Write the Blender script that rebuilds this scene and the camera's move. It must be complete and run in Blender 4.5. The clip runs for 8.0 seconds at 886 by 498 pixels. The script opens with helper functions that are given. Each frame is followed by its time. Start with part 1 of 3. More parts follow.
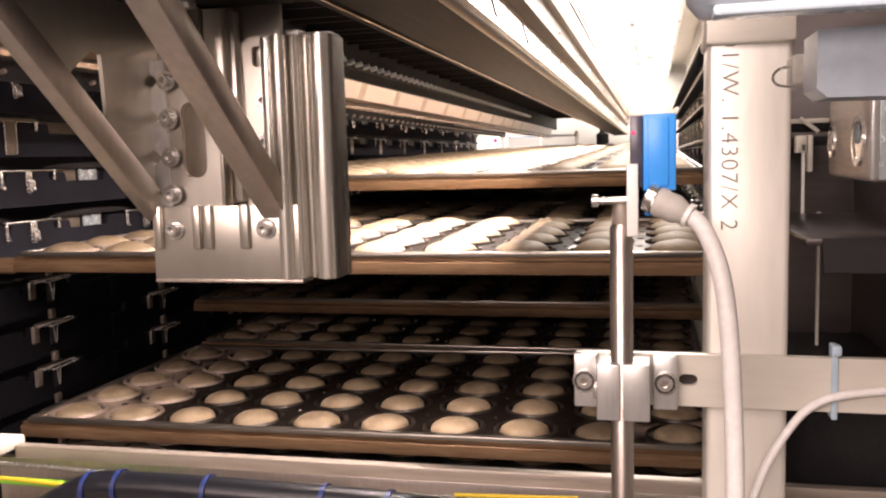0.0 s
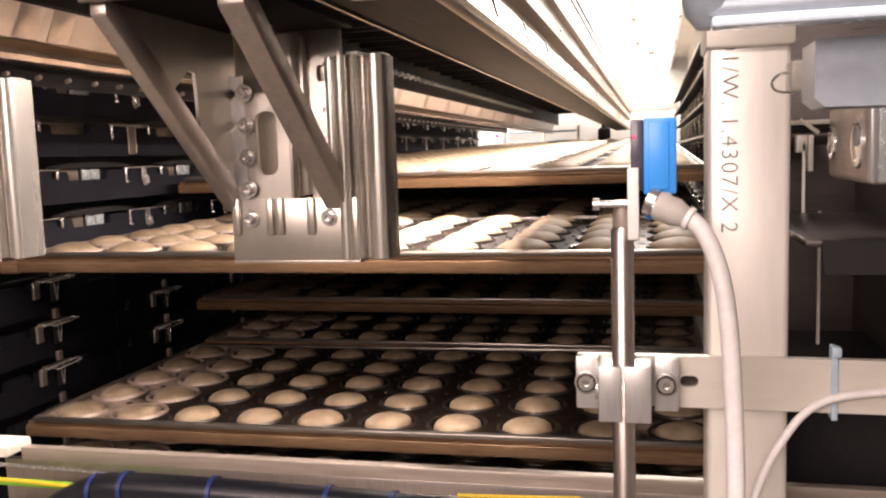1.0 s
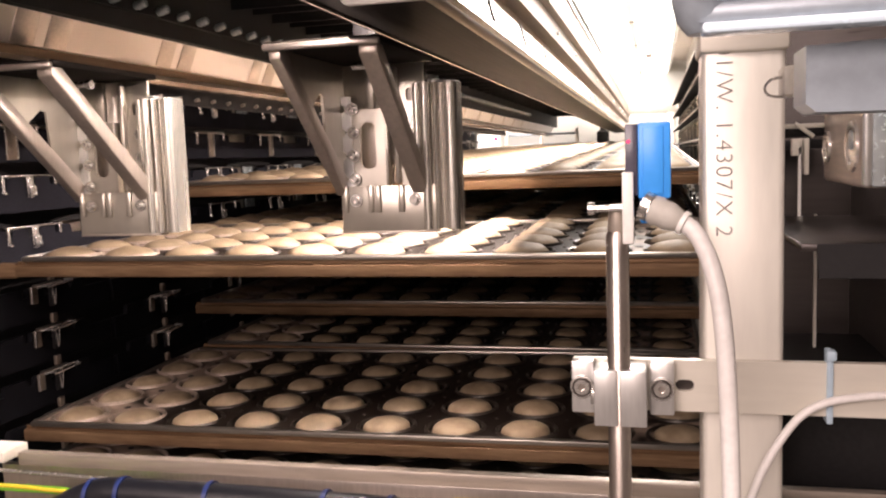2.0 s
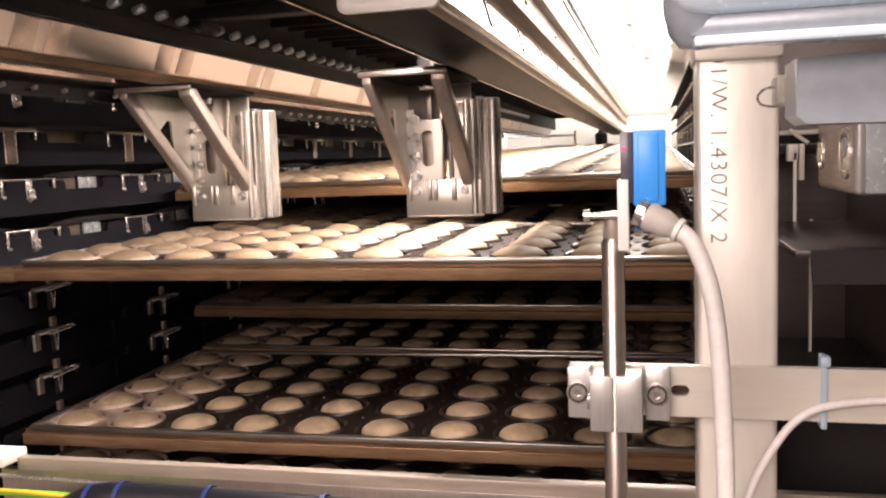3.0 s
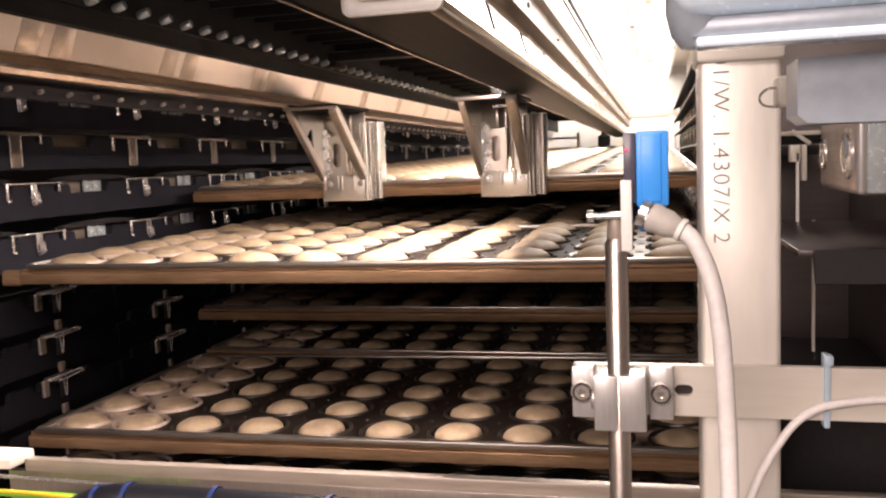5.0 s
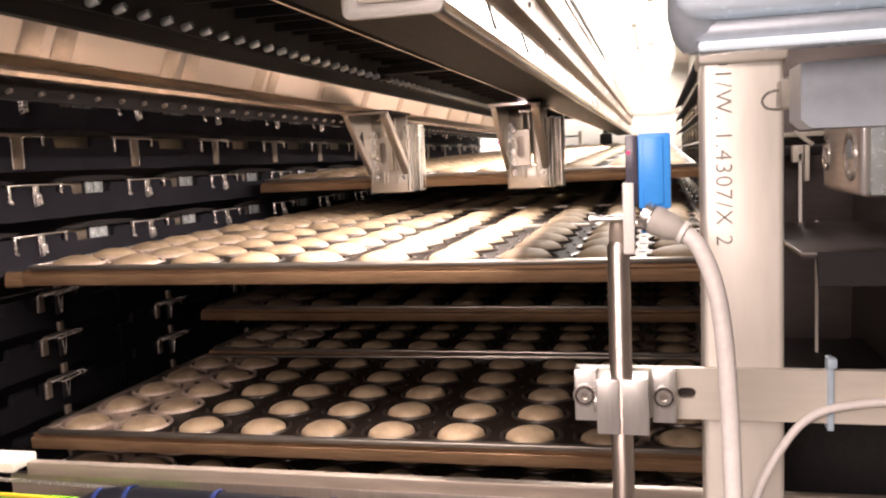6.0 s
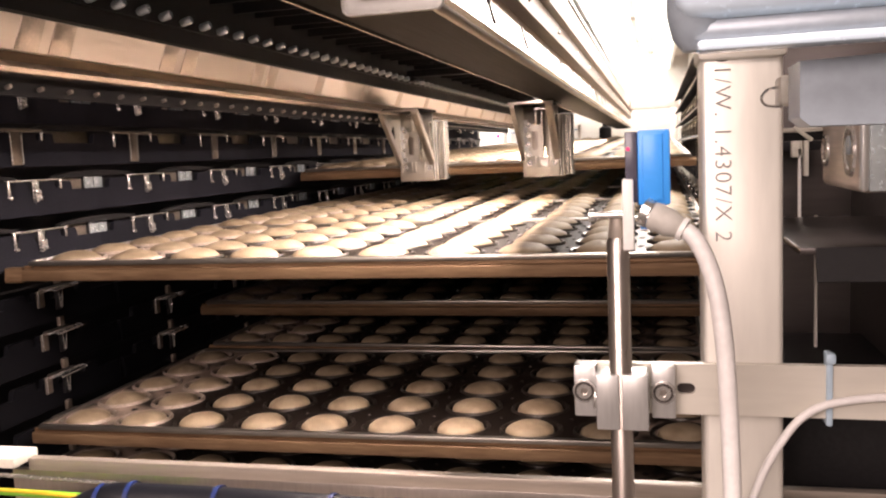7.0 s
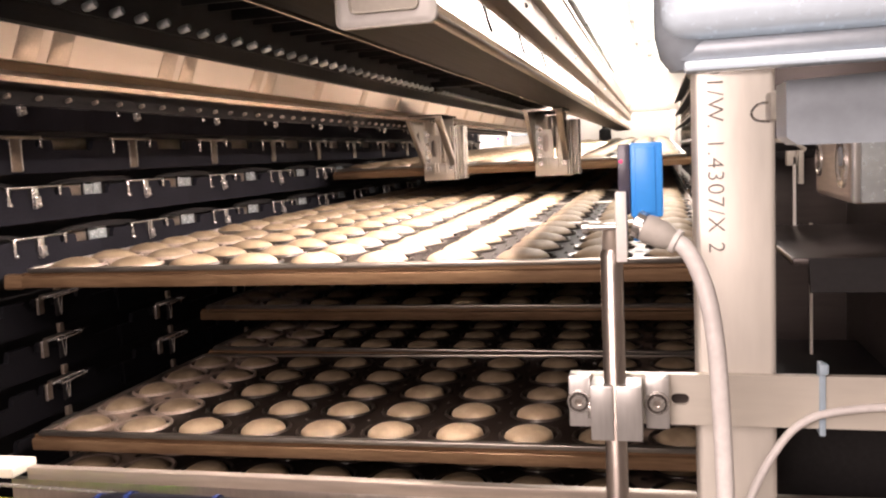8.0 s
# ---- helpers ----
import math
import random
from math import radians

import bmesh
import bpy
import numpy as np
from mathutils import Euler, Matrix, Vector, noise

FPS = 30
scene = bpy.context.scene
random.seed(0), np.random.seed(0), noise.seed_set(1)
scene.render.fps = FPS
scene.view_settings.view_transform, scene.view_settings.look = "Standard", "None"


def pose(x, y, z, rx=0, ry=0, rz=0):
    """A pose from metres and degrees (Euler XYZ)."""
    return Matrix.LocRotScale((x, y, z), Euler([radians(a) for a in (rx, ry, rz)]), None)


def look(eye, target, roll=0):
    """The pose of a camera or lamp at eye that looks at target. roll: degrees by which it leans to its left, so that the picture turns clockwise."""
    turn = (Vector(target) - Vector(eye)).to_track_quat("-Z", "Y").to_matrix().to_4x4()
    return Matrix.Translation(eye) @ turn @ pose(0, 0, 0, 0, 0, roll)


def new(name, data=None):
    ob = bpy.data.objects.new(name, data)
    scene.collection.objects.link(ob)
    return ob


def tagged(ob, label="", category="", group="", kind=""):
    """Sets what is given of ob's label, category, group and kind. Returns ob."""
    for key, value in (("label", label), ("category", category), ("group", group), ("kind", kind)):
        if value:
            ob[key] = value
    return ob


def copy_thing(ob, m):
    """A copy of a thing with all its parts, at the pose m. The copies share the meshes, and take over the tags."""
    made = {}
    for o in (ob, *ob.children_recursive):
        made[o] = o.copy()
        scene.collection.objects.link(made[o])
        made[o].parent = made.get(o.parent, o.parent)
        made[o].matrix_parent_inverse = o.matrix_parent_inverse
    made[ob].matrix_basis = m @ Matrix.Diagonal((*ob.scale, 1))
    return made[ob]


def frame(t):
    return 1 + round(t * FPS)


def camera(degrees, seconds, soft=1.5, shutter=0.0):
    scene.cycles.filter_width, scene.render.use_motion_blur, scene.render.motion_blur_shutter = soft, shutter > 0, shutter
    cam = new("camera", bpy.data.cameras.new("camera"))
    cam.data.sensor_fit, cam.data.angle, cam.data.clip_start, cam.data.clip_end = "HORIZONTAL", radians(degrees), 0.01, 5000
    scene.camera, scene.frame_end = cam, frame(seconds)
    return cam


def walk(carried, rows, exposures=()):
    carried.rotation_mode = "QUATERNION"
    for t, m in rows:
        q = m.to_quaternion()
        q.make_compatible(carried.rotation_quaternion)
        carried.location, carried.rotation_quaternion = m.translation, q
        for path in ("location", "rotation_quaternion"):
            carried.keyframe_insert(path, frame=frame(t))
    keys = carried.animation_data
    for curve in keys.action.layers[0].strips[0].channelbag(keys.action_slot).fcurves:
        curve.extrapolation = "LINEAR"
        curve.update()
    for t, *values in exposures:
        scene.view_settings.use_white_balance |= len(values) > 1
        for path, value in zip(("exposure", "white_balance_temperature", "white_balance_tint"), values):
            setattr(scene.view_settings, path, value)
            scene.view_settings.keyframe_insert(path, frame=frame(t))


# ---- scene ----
cam = camera(55.2, 8.0, soft=2.2)
PATH = [
    (0, (-0.001, 0.006, -0.013), (-0.482, 1.936, -0.223), -1.6),
    (0.5, (0.002, 0.005, -0.013), (-0.477, 1.935, -0.23), -1.8),
    (1, (0.0, 0.003, -0.007), (-0.486, 1.93, -0.228), -1.9),
    (1.5, (0.001, 0.004, -0.007), (-0.486, 1.932, -0.225), -2.0),
    (3, (0.005, 0.0, -0.002), (-0.477, 1.93, -0.213), -2.1),
    (3.5, (0.005, -0.001, -0.004), (-0.478, 1.929, -0.213), -2.0),
    (4, (0.005, -0.003, -0.004), (-0.479, 1.927, -0.209), -2.1),
    (4.5, (0.005, -0.005, -0.004), (-0.481, 1.925, -0.208), -2.2),
    (6, (0.005, -0.002, 0.0), (-0.489, 1.925, -0.207), -2.5),
    (6.5, (0.005, -0.002, 0.0), (-0.488, 1.924, -0.216), -2.6),
    (7, (0.005, -0.003, 0.002), (-0.488, 1.923, -0.22), -2.6),
    (7.5, (0.007, -0.001, 0.006), (-0.488, 1.925, -0.215), -2.8),
    (8, (0.01, -0.004, 0.009), (-0.485, 1.922, -0.209), -2.8),
]
walk(cam, [(t, look(eye, target, roll)) for t, eye, target, roll in PATH], exposures=[(0, 0.0), (8, 0.0)])

# ---------------------------------------------------------------- light
world = bpy.data.worlds.new("hall_air")
scene.world = world
world.use_nodes = True
world.node_tree.nodes["Background"].inputs[0].default_value = (1.0, 0.93, 0.86, 1)
world.node_tree.nodes["Background"].inputs[1].default_value = 0.035


def area_lamp(name, eye, target, sx, sy, watts, color):
    data = bpy.data.lights.new(name, "AREA")
    data.shape, data.size, data.size_y, data.energy, data.color = "RECTANGLE", sx, sy, watts, color
    ob = new(name, data)
    ob.matrix_world = look(eye, target)
    return ob


WARM = (1.0, 0.815, 0.735)
# low hall lamp over the operator's side
area_lamp("hall_lamp", (-0.55, -1.10, 0.48), (-0.10, 0.9, -0.03), 1.3, 0.5, 31, (1.0, 0.78, 0.73))
# ceiling lamp of the hall behind
area_lamp("hall_ceiling_lamp", (-0.3, -2.2, 2.55), (-0.3, -2.15, 0.0), 2.4, 1.6, 170, (1.0, 0.80, 0.73))
# strip light on the inner side of the carriage beam
area_lamp("bay_lamp", (-0.312, 3.06, 0.190), (-0.445, 3.06, -0.14), 4.68, 0.016, 117, WARM).data.spread = radians(128)
# strip light along the aisle, above the beam
area_lamp("aisle_lamp", (-0.02, 4.4, 0.58), (-0.02, 4.4, 0.0), 0.2, 5.0, 64, (1.0, 0.88, 0.82))
# bright room at the far end of the line
area_lamp("far_lamp", (-0.7, 6.0, 0.69), (-0.7, 6.5, -0.2), 1.4, 0.5, 75, (1.0, 0.90, 0.85))

# ---------------------------------------------------------------- materials


def material(name, color, rough=0.5, metal=0.0, dark=None, grain=(40, 40, 40), amount=0.5, bump=0.1, stain=3.0,
             emit=0.0, coat=0.0, random=0.0, rvar=0.06, spec=0.5):
    """Two scales of variation: stains by a coarse noise, grain by a fine one stretched along an axis."""
    m = bpy.data.materials.new(name)
    m.use_nodes = True
    nt = m.node_tree
    n, lk = nt.nodes, nt.links
    p = n["Principled BSDF"]
    tc = n.new("ShaderNodeTexCoord")
    mp = n.new("ShaderNodeMapping")
    mp.inputs["Scale"].default_value = grain
    lk.new(tc.outputs["Object"], mp.inputs[0])
    fine = n.new("ShaderNodeTexNoise")
    fine.inputs["Scale"].default_value = 6.0
    fine.inputs["Detail"].default_value = 6.0
    lk.new(mp.outputs[0], fine.inputs["Vector"])
    coarse = n.new("ShaderNodeTexNoise")
    coarse.inputs["Scale"].default_value = stain
    coarse.inputs["Detail"].default_value = 5.0
    lk.new(tc.outputs["Object"], coarse.inputs["Vector"])
    mul = n.new("ShaderNodeMath")
    mul.operation = "MULTIPLY"
    lk.new(fine.outputs[0], mul.inputs[0])
    lk.new(coarse.outputs[0], mul.inputs[1])
    ramp = n.new("ShaderNodeMapRange")
    ramp.inputs[1].default_value, ramp.inputs[2].default_value = 0.12, 0.40
    lk.new(mul.outputs[0], ramp.inputs[0])
    mix = n.new("ShaderNodeMix")
    mix.data_type = "RGBA"
    d = dark or tuple(c * (1 - amount) for c in color)
    mix.inputs[6].default_value, mix.inputs[7].default_value = (*d, 1), (*color, 1)
    lk.new(ramp.outputs[0], mix.inputs[0])
    out = mix.outputs[2]
    if random:
        info = n.new("ShaderNodeObjectInfo")
        hsv = n.new("ShaderNodeHueSaturation")
        rr = n.new("ShaderNodeMapRange")
        rr.inputs[3].default_value, rr.inputs[4].default_value = 1 - random, 1 + random
        lk.new(info.outputs["Random"], rr.inputs[0])
        lk.new(rr.outputs[0], hsv.inputs["Value"])
        lk.new(out, hsv.inputs["Color"])
        out = hsv.outputs[0]
    lk.new(out, p.inputs["Base Color"])
    rmap = n.new("ShaderNodeMapRange")
    rmap.inputs[3].default_value, rmap.inputs[4].default_value = max(0.03, rough - rvar), min(1, rough + rvar)
    lk.new(fine.outputs[0], rmap.inputs[0])
    lk.new(rmap.outputs[0], p.inputs["Roughness"])
    p.inputs["Metallic"].default_value = metal
    p.inputs["Specular IOR Level"].default_value = spec
    p.inputs["Coat Weight"].default_value = coat
    if bump:
        b = n.new("ShaderNodeBump")
        b.inputs["Strength"].default_value = bump
        b.inputs["Distance"].default_value = 0.002
        lk.new(fine.outputs[0], b.inputs["Height"])
        lk.new(b.outputs[0], p.inputs["Normal"])
    if emit:
        p.inputs["Emission Color"].default_value = (*color, 1)
        p.inputs["Emission Strength"].default_value = emit
    return m


STEEL_V = material("brushed_steel_upright", (0.82, 0.795, 0.73), 0.42, 0.45, amount=0.09, grain=(30, 30, 5), bump=0.05, stain=9)
STEEL_X = material("brushed_steel_level", (0.72, 0.69, 0.615), 0.44, 0.4, amount=0.10, grain=(5, 30, 30), bump=0.05, stain=8)
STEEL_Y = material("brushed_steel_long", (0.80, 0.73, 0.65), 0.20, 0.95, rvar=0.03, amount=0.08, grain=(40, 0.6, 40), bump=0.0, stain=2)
RAILST = material("guide_rail_steel", (0.97, 0.90, 0.87), 0.30, 0.88, dark=(0.94, 0.86, 0.82), rvar=0.03, grain=(3, 0.3, 3), bump=0.0, stain=2)
PROFILE = material("drawn_aluminium", (0.74, 0.71, 0.65), 0.27, 0.9, amount=0.08, grain=(12, 12, 0.3), rvar=0.02, bump=0.0, stain=3)
LIPST = material("dull_rail_lip", (0.80, 0.69, 0.61), 0.25, 1.0, amount=0.2, grain=(40, 0.6, 40), bump=0.0, stain=3)
BANDST = material("tan_band_steel", (0.46, 0.37, 0.30), 0.42, 0.6, amount=0.2, grain=(40, 0.6, 40), bump=0.0, stain=3)
DULLJ = material("dull_joint_reflection", (0.84, 0.74, 0.67), 0.33, 0.95, amount=0.2, bump=0.0, stain=14)
BROWNED = material("browned_edge_steel", (0.30, 0.20, 0.13), 0.30, 0.9, amount=0.4, grain=(40, 2, 40), bump=0.02, stain=6)
BRACKET = material("bracket_steel", (0.61, 0.575, 0.51), 0.30, 0.85, amount=0.10, grain=(12, 12, 4), bump=0.01, stain=10, rvar=0.03)
STRUT = material("strut_steel", (0.52, 0.46, 0.40), 0.36, 0.7, amount=0.22, grain=(30, 30, 8), bump=0.05, stain=12)
ALU = material("machined_aluminium", (0.80, 0.80, 0.79), 0.32, 0.85, amount=0.15, grain=(60, 30, 8), bump=0.04, stain=20)
CHROME = material("bright_steel", (0.70, 0.68, 0.65), 0.26, 0.9, amount=0.15, bump=0.02, stain=30)
ROD = material("ground_rod", (0.50, 0.45, 0.41), 0.30, 0.95, amount=0.2, grain=(60, 60, 6), bump=0.02, stain=10)
# Shade under overhead steel is put into this near-black colour.
DARKSTEEL = material("shade_dark_steel", (0.008, 0.006, 0.005), 0.55, 0.0, spec=0.06, amount=0.35, grain=(40, 1, 40), bump=0.03, stain=4)
BLACKENED = material("blackened_steel", (0.016, 0.015, 0.016), 0.55, 0.0, spec=0.15, amount=0.4, bump=0.08, stain=6)
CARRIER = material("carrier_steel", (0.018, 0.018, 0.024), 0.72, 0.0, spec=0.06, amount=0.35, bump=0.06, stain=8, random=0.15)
# Darker copy of CARRIER: the shade on the low levels is in its colour.
LOWCARR = material("shaded_low_carrier", (0.007, 0.007, 0.009), 0.6, 0.0, spec=0.08, amount=0.4, bump=0.06, stain=8)
BEIGE_AL = material("worn_beige_aluminium", (0.60, 0.52, 0.46), 0.42, 0.25, amount=0.35, grain=(60, 4, 60), bump=0.06, stain=25)
WHITE_ST = material("pale_roller_steel", (0.70, 0.78, 0.82), 0.26, 0.6, amount=0.2, bump=0.02, stain=30)
HOOK = material("hook_steel", (0.88, 0.85, 0.83), 0.20, 0.8, amount=0.25, bump=0.05, stain=25)


def worn_lit_sheet():
    """Non-stick coating with pale blotches near the tray's two ends: worn steel, and light falling there put into the
    colour.
    """
    m = material("worn_lit_nonstick_sheet", (0.014, 0.010, 0.008), 0.45, 0.0, spec=0.14, amount=0.35, bump=0.12, stain=7)
    n, lk = m.node_tree.nodes, m.node_tree.links
    p = n["Principled BSDF"]
    tc = n.new("ShaderNodeTexCoord")
    xyz = n.new("ShaderNodeSeparateXYZ")
    lk.new(tc.outputs["Object"], xyz.inputs[0])
    ab = n.new("ShaderNodeMath")
    ab.operation = "ABSOLUTE"
    lk.new(xyz.outputs[0], ab.inputs[0])
    near = n.new("ShaderNodeMapRange")
    near.inputs[1].default_value, near.inputs[2].default_value = 0.385, 0.54
    lk.new(ab.outputs[0], near.inputs[0])
    blot = n.new("ShaderNodeTexNoise")
    blot.inputs["Scale"].default_value, blot.inputs["Detail"].default_value = 9.0, 4.0
    lk.new(tc.outputs["Object"], blot.inputs["Vector"])
    sharp = n.new("ShaderNodeMapRange")
    sharp.inputs[1].default_value, sharp.inputs[2].default_value = 0.40, 0.56
    lk.new(blot.outputs[0], sharp.inputs[0])
    mul = n.new("ShaderNodeMath")
    mul.operation = "MULTIPLY"
    lk.new(near.outputs[0], mul.inputs[0])
    lk.new(sharp.outputs[0], mul.inputs[1])
    was = p.inputs["Base Color"].links[0].from_socket
    mix = n.new("ShaderNodeMix")
    mix.data_type = "RGBA"
    lk.new(mul.outputs[0], mix.inputs[0])
    lk.new(was, mix.inputs[6])
    mix.inputs[7].default_value = (0.42, 0.32, 0.255, 1)
    lk.new(mix.outputs[2], p.inputs["Base Color"])
    return m


WORN_LIT = worn_lit_sheet()
CUPRIM = material("worn_cup_rim", (0.042, 0.033, 0.027), 0.30, 0.4, amount=0.5, bump=0.05, stain=20, random=0.3)
# Paler rim: bare steel plus the light on the left columns, as colour.
CUPLIT = material("bare_lit_cup_rim", (0.44, 0.35, 0.29), 0.42, 0.3, amount=0.5, bump=0.05, stain=20)
RIM = material("tray_rim_steel", (0.40, 0.37, 0.33), 0.30, 0.9, amount=0.35, grain=(4, 60, 60), bump=0.05, stain=6)
APRON = material("browned_tray_apron", (0.31, 0.20, 0.115), 0.42, 0.55, dark=(0.17, 0.10, 0.055), grain=(3, 40, 40), bump=0.06, stain=5)
DOUGH = material("dough_skin", (0.29, 0.225, 0.150), 0.60, 0.0, dark=(0.19, 0.138, 0.085), grain=(8, 8, 8), bump=0.25, stain=25, random=0.12)
BLUE = material("blue_plastic", (0.05, 0.33, 0.92), 0.34, 0.0, amount=0.08, bump=0.02, stain=20)
RED_SPOT = material("red_indicator", (1.0, 0.05, 0.22), 0.3, emit=0.5, bump=0)
FRAMEST = material("dull_frame_steel", (0.40, 0.35, 0.30), 0.40, 0.5, amount=0.3, grain=(3, 50, 50), bump=0.05, stain=7)
GREY_PLUG = material("grey_plug", (0.52, 0.50, 0.46), 0.5, 0.0, amount=0.12, bump=0.05, stain=30)
GREY_CABLE = material("grey_cable", (0.78, 0.76, 0.745), 0.42, 0.0, amount=0.14, bump=0.05, stain=40)
WHITE_PL = material("white_plastic", (0.80, 0.79, 0.76), 0.35, 0.0, amount=0.08, bump=0.02, stain=20)
CREAM_PL = material("cream_plastic", (0.66, 0.63, 0.56), 0.4, 0.0, amount=0.15, bump=0.03, stain=15)
TIE_LIGHT = material("pale_blue_nylon", (0.42, 0.54, 0.64), 0.4, 0.0, amount=0.12, bump=0.03, stain=30)
TIE_BLUE = material("blue_nylon", (0.016, 0.032, 0.14), 0.4, 0.0, amount=0.15, bump=0.03, stain=30)
CONDUIT = material("black_conduit", (0.010, 0.011, 0.016), 0.32, 0.0, amount=0.3, bump=0.1, stain=20)
WIRE_G = material("green_wire", (0.16, 0.42, 0.03), 0.4, 0.0, amount=0.1, bump=0.02)
WIRE_Y = material("yellow_wire", (0.62, 0.46, 0.03), 0.4, 0.0, amount=0.1, bump=0.02)
HOUSING = material("blue_grey_enamel", (0.66, 0.80, 0.92), 0.26, 0.1, amount=0.10, bump=0.03, stain=14, coat=0.4)
HOUSING_D = material("blue_grey_cast", (0.31, 0.36, 0.41), 0.34, 0.2, amount=0.15, bump=0.05, stain=18)
FACE = material("smoked_sensor_face", (0.075, 0.07, 0.10), 0.25, 0.0, amount=0.2, bump=0.0, stain=30)
INK = material("printed_ink", (0.27, 0.25, 0.23), 0.5, 0.0, amount=0.4, bump=0, stain=60)
PANEL_D = material("dark_machine_panel", (0.060, 0.050, 0.047), 0.30, 0.4, amount=0.3, grain=(3, 30, 30), bump=0.04, stain=4)
CEIL = material("white_sheet_ceiling", (0.70, 0.62, 0.54), 0.40, 0.3, amount=0.15, grain=(2, 20, 20), bump=0.05, stain=3)
WALLP = material("painted_hall_wall", (0.55, 0.52, 0.48), 0.7, 0.0, amount=0.15, bump=0.1, stain=2)
FLOORM = material("grey_hall_floor", (0.22, 0.21, 0.20), 0.5, 0.0, amount=0.25, bump=0.1, stain=2)
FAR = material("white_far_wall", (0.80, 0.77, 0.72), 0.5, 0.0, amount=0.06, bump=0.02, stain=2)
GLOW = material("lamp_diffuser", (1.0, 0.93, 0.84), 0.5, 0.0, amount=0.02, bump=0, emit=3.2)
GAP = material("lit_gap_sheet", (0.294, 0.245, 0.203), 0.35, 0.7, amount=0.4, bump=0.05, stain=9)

# ---------------------------------------------------------------- mesh helpers


def mesh_of(name, bm, mat, smooth=True):
    me = bpy.data.meshes.new(name)
    bmesh.ops.recalc_face_normals(bm, faces=bm.faces)
    bm.to_mesh(me)
    bm.free()
    me.materials.append(mat)
    if smooth:
        me.polygons.foreach_set("use_smooth", [True] * len(me.polygons))
        me.set_sharp_from_angle(angle=radians(35))
    return me


def part(name, bm, mat, parent, label="", at=None):
    """One mesh object under a thing or under a part; bm may be a finished mesh that is shared."""
    me = mesh_of(name, bm, mat) if isinstance(bm, bmesh.types.BMesh) else bm
    ob = new(name, me)
    ob.parent = parent
    if at is not None:
        ob.matrix_basis = at
    return tagged(ob, label)


def thing(name, label, category, at=None, group="", kind=""):
    ob = new(name)
    ob.empty_display_size = 0.02
    if at is not None:
        ob.matrix_basis = at
    return tagged(ob, label, category, group, kind)


def solid(name, bm, mat, label, category, at=None, group="", kind=""):
    me = mesh_of(name, bm, mat) if isinstance(bm, bmesh.types.BMesh) else bm
    ob = new(name, me)
    if at is not None:
        ob.matrix_basis = at
    return tagged(ob, label, category, group, kind)


def box(x0, y0, z0, x1, y1, z1, bevel=0.0, bm=None, seg=2):
    made = bmesh.new()
    bmesh.ops.create_cube(made, size=1)
    for v in made.verts:
        v.co = Vector((x0 + (v.co.x + .5) * (x1 - x0), y0 + (v.co.y + .5) * (y1 - y0), z0 + (v.co.z + .5) * (z1 - z0)))
    if bevel:
        bmesh.ops.bevel(made, geom=made.edges[:] + made.verts[:], offset=bevel, segments=seg, affect="EDGES", profile=.5)
    return joined(bm, made)


def joined(bm, made):
    if bm is None:
        return made
    me = bpy.data.meshes.new("tmp")
    made.to_mesh(me)
    made.free()
    bm.from_mesh(me)
    bpy.data.meshes.remove(me)
    return bm


def moved(bm, m):
    bmesh.ops.transform(bm, matrix=m, verts=bm.verts)
    return bm


def lathe(profile, n=24, close=True):
    """A body of revolution about z from (radius, z) pairs."""
    bm = bmesh.new()
    rings = []
    for r, z in profile:
        if r < 1e-6:
            rings.append([bm.verts.new((0, 0, z))])
        else:
            rings.append([bm.verts.new((r * math.cos(2 * math.pi * i / n), r * math.sin(2 * math.pi * i / n), z)) for i in range(n)])
    for a, b in zip(rings, rings[1:]):
        for i in range(n):
            j = (i + 1) % n
            if len(a) == 1 and len(b) > 1:
                bm.faces.new((a[0], b[i], b[j]))
            elif len(b) == 1 and len(a) > 1:
                bm.faces.new((a[i], a[j], b[0]))
            elif len(a) > 1:
                bm.faces.new((a[i], a[j], b[j], b[i]))
    return bm


def extrude_x(outline, x0, x1):
    """A closed (y, z) outline drawn out along x."""
    return prism([(0, y, z) for y, z in outline], Vector((1, 0, 0)), x0, x1)


def extrude_y(outline, y0, y1):
    """A closed (x, z) outline drawn out along y."""
    return prism([(x, 0, z) for x, z in outline], Vector((0, 1, 0)), y0, y1)


def extrude_z(outline, z0, z1):
    """A closed (x, y) outline drawn out along z."""
    return prism([(x, y, 0) for x, y in outline], Vector((0, 0, 1)), z0, z1)


def prism(points, axis, a, b):
    bm = bmesh.new()
    lo = [bm.verts.new(Vector(p) + axis * a) for p in points]
    hi = [bm.verts.new(Vector(p) + axis * b) for p in points]
    bm.faces.new(lo)
    bm.faces.new(hi[::-1])
    for i in range(len(lo)):
        j = (i + 1) % len(lo)
        bm.faces.new((lo[i], lo[j], hi[j], hi[i]))
    return bm


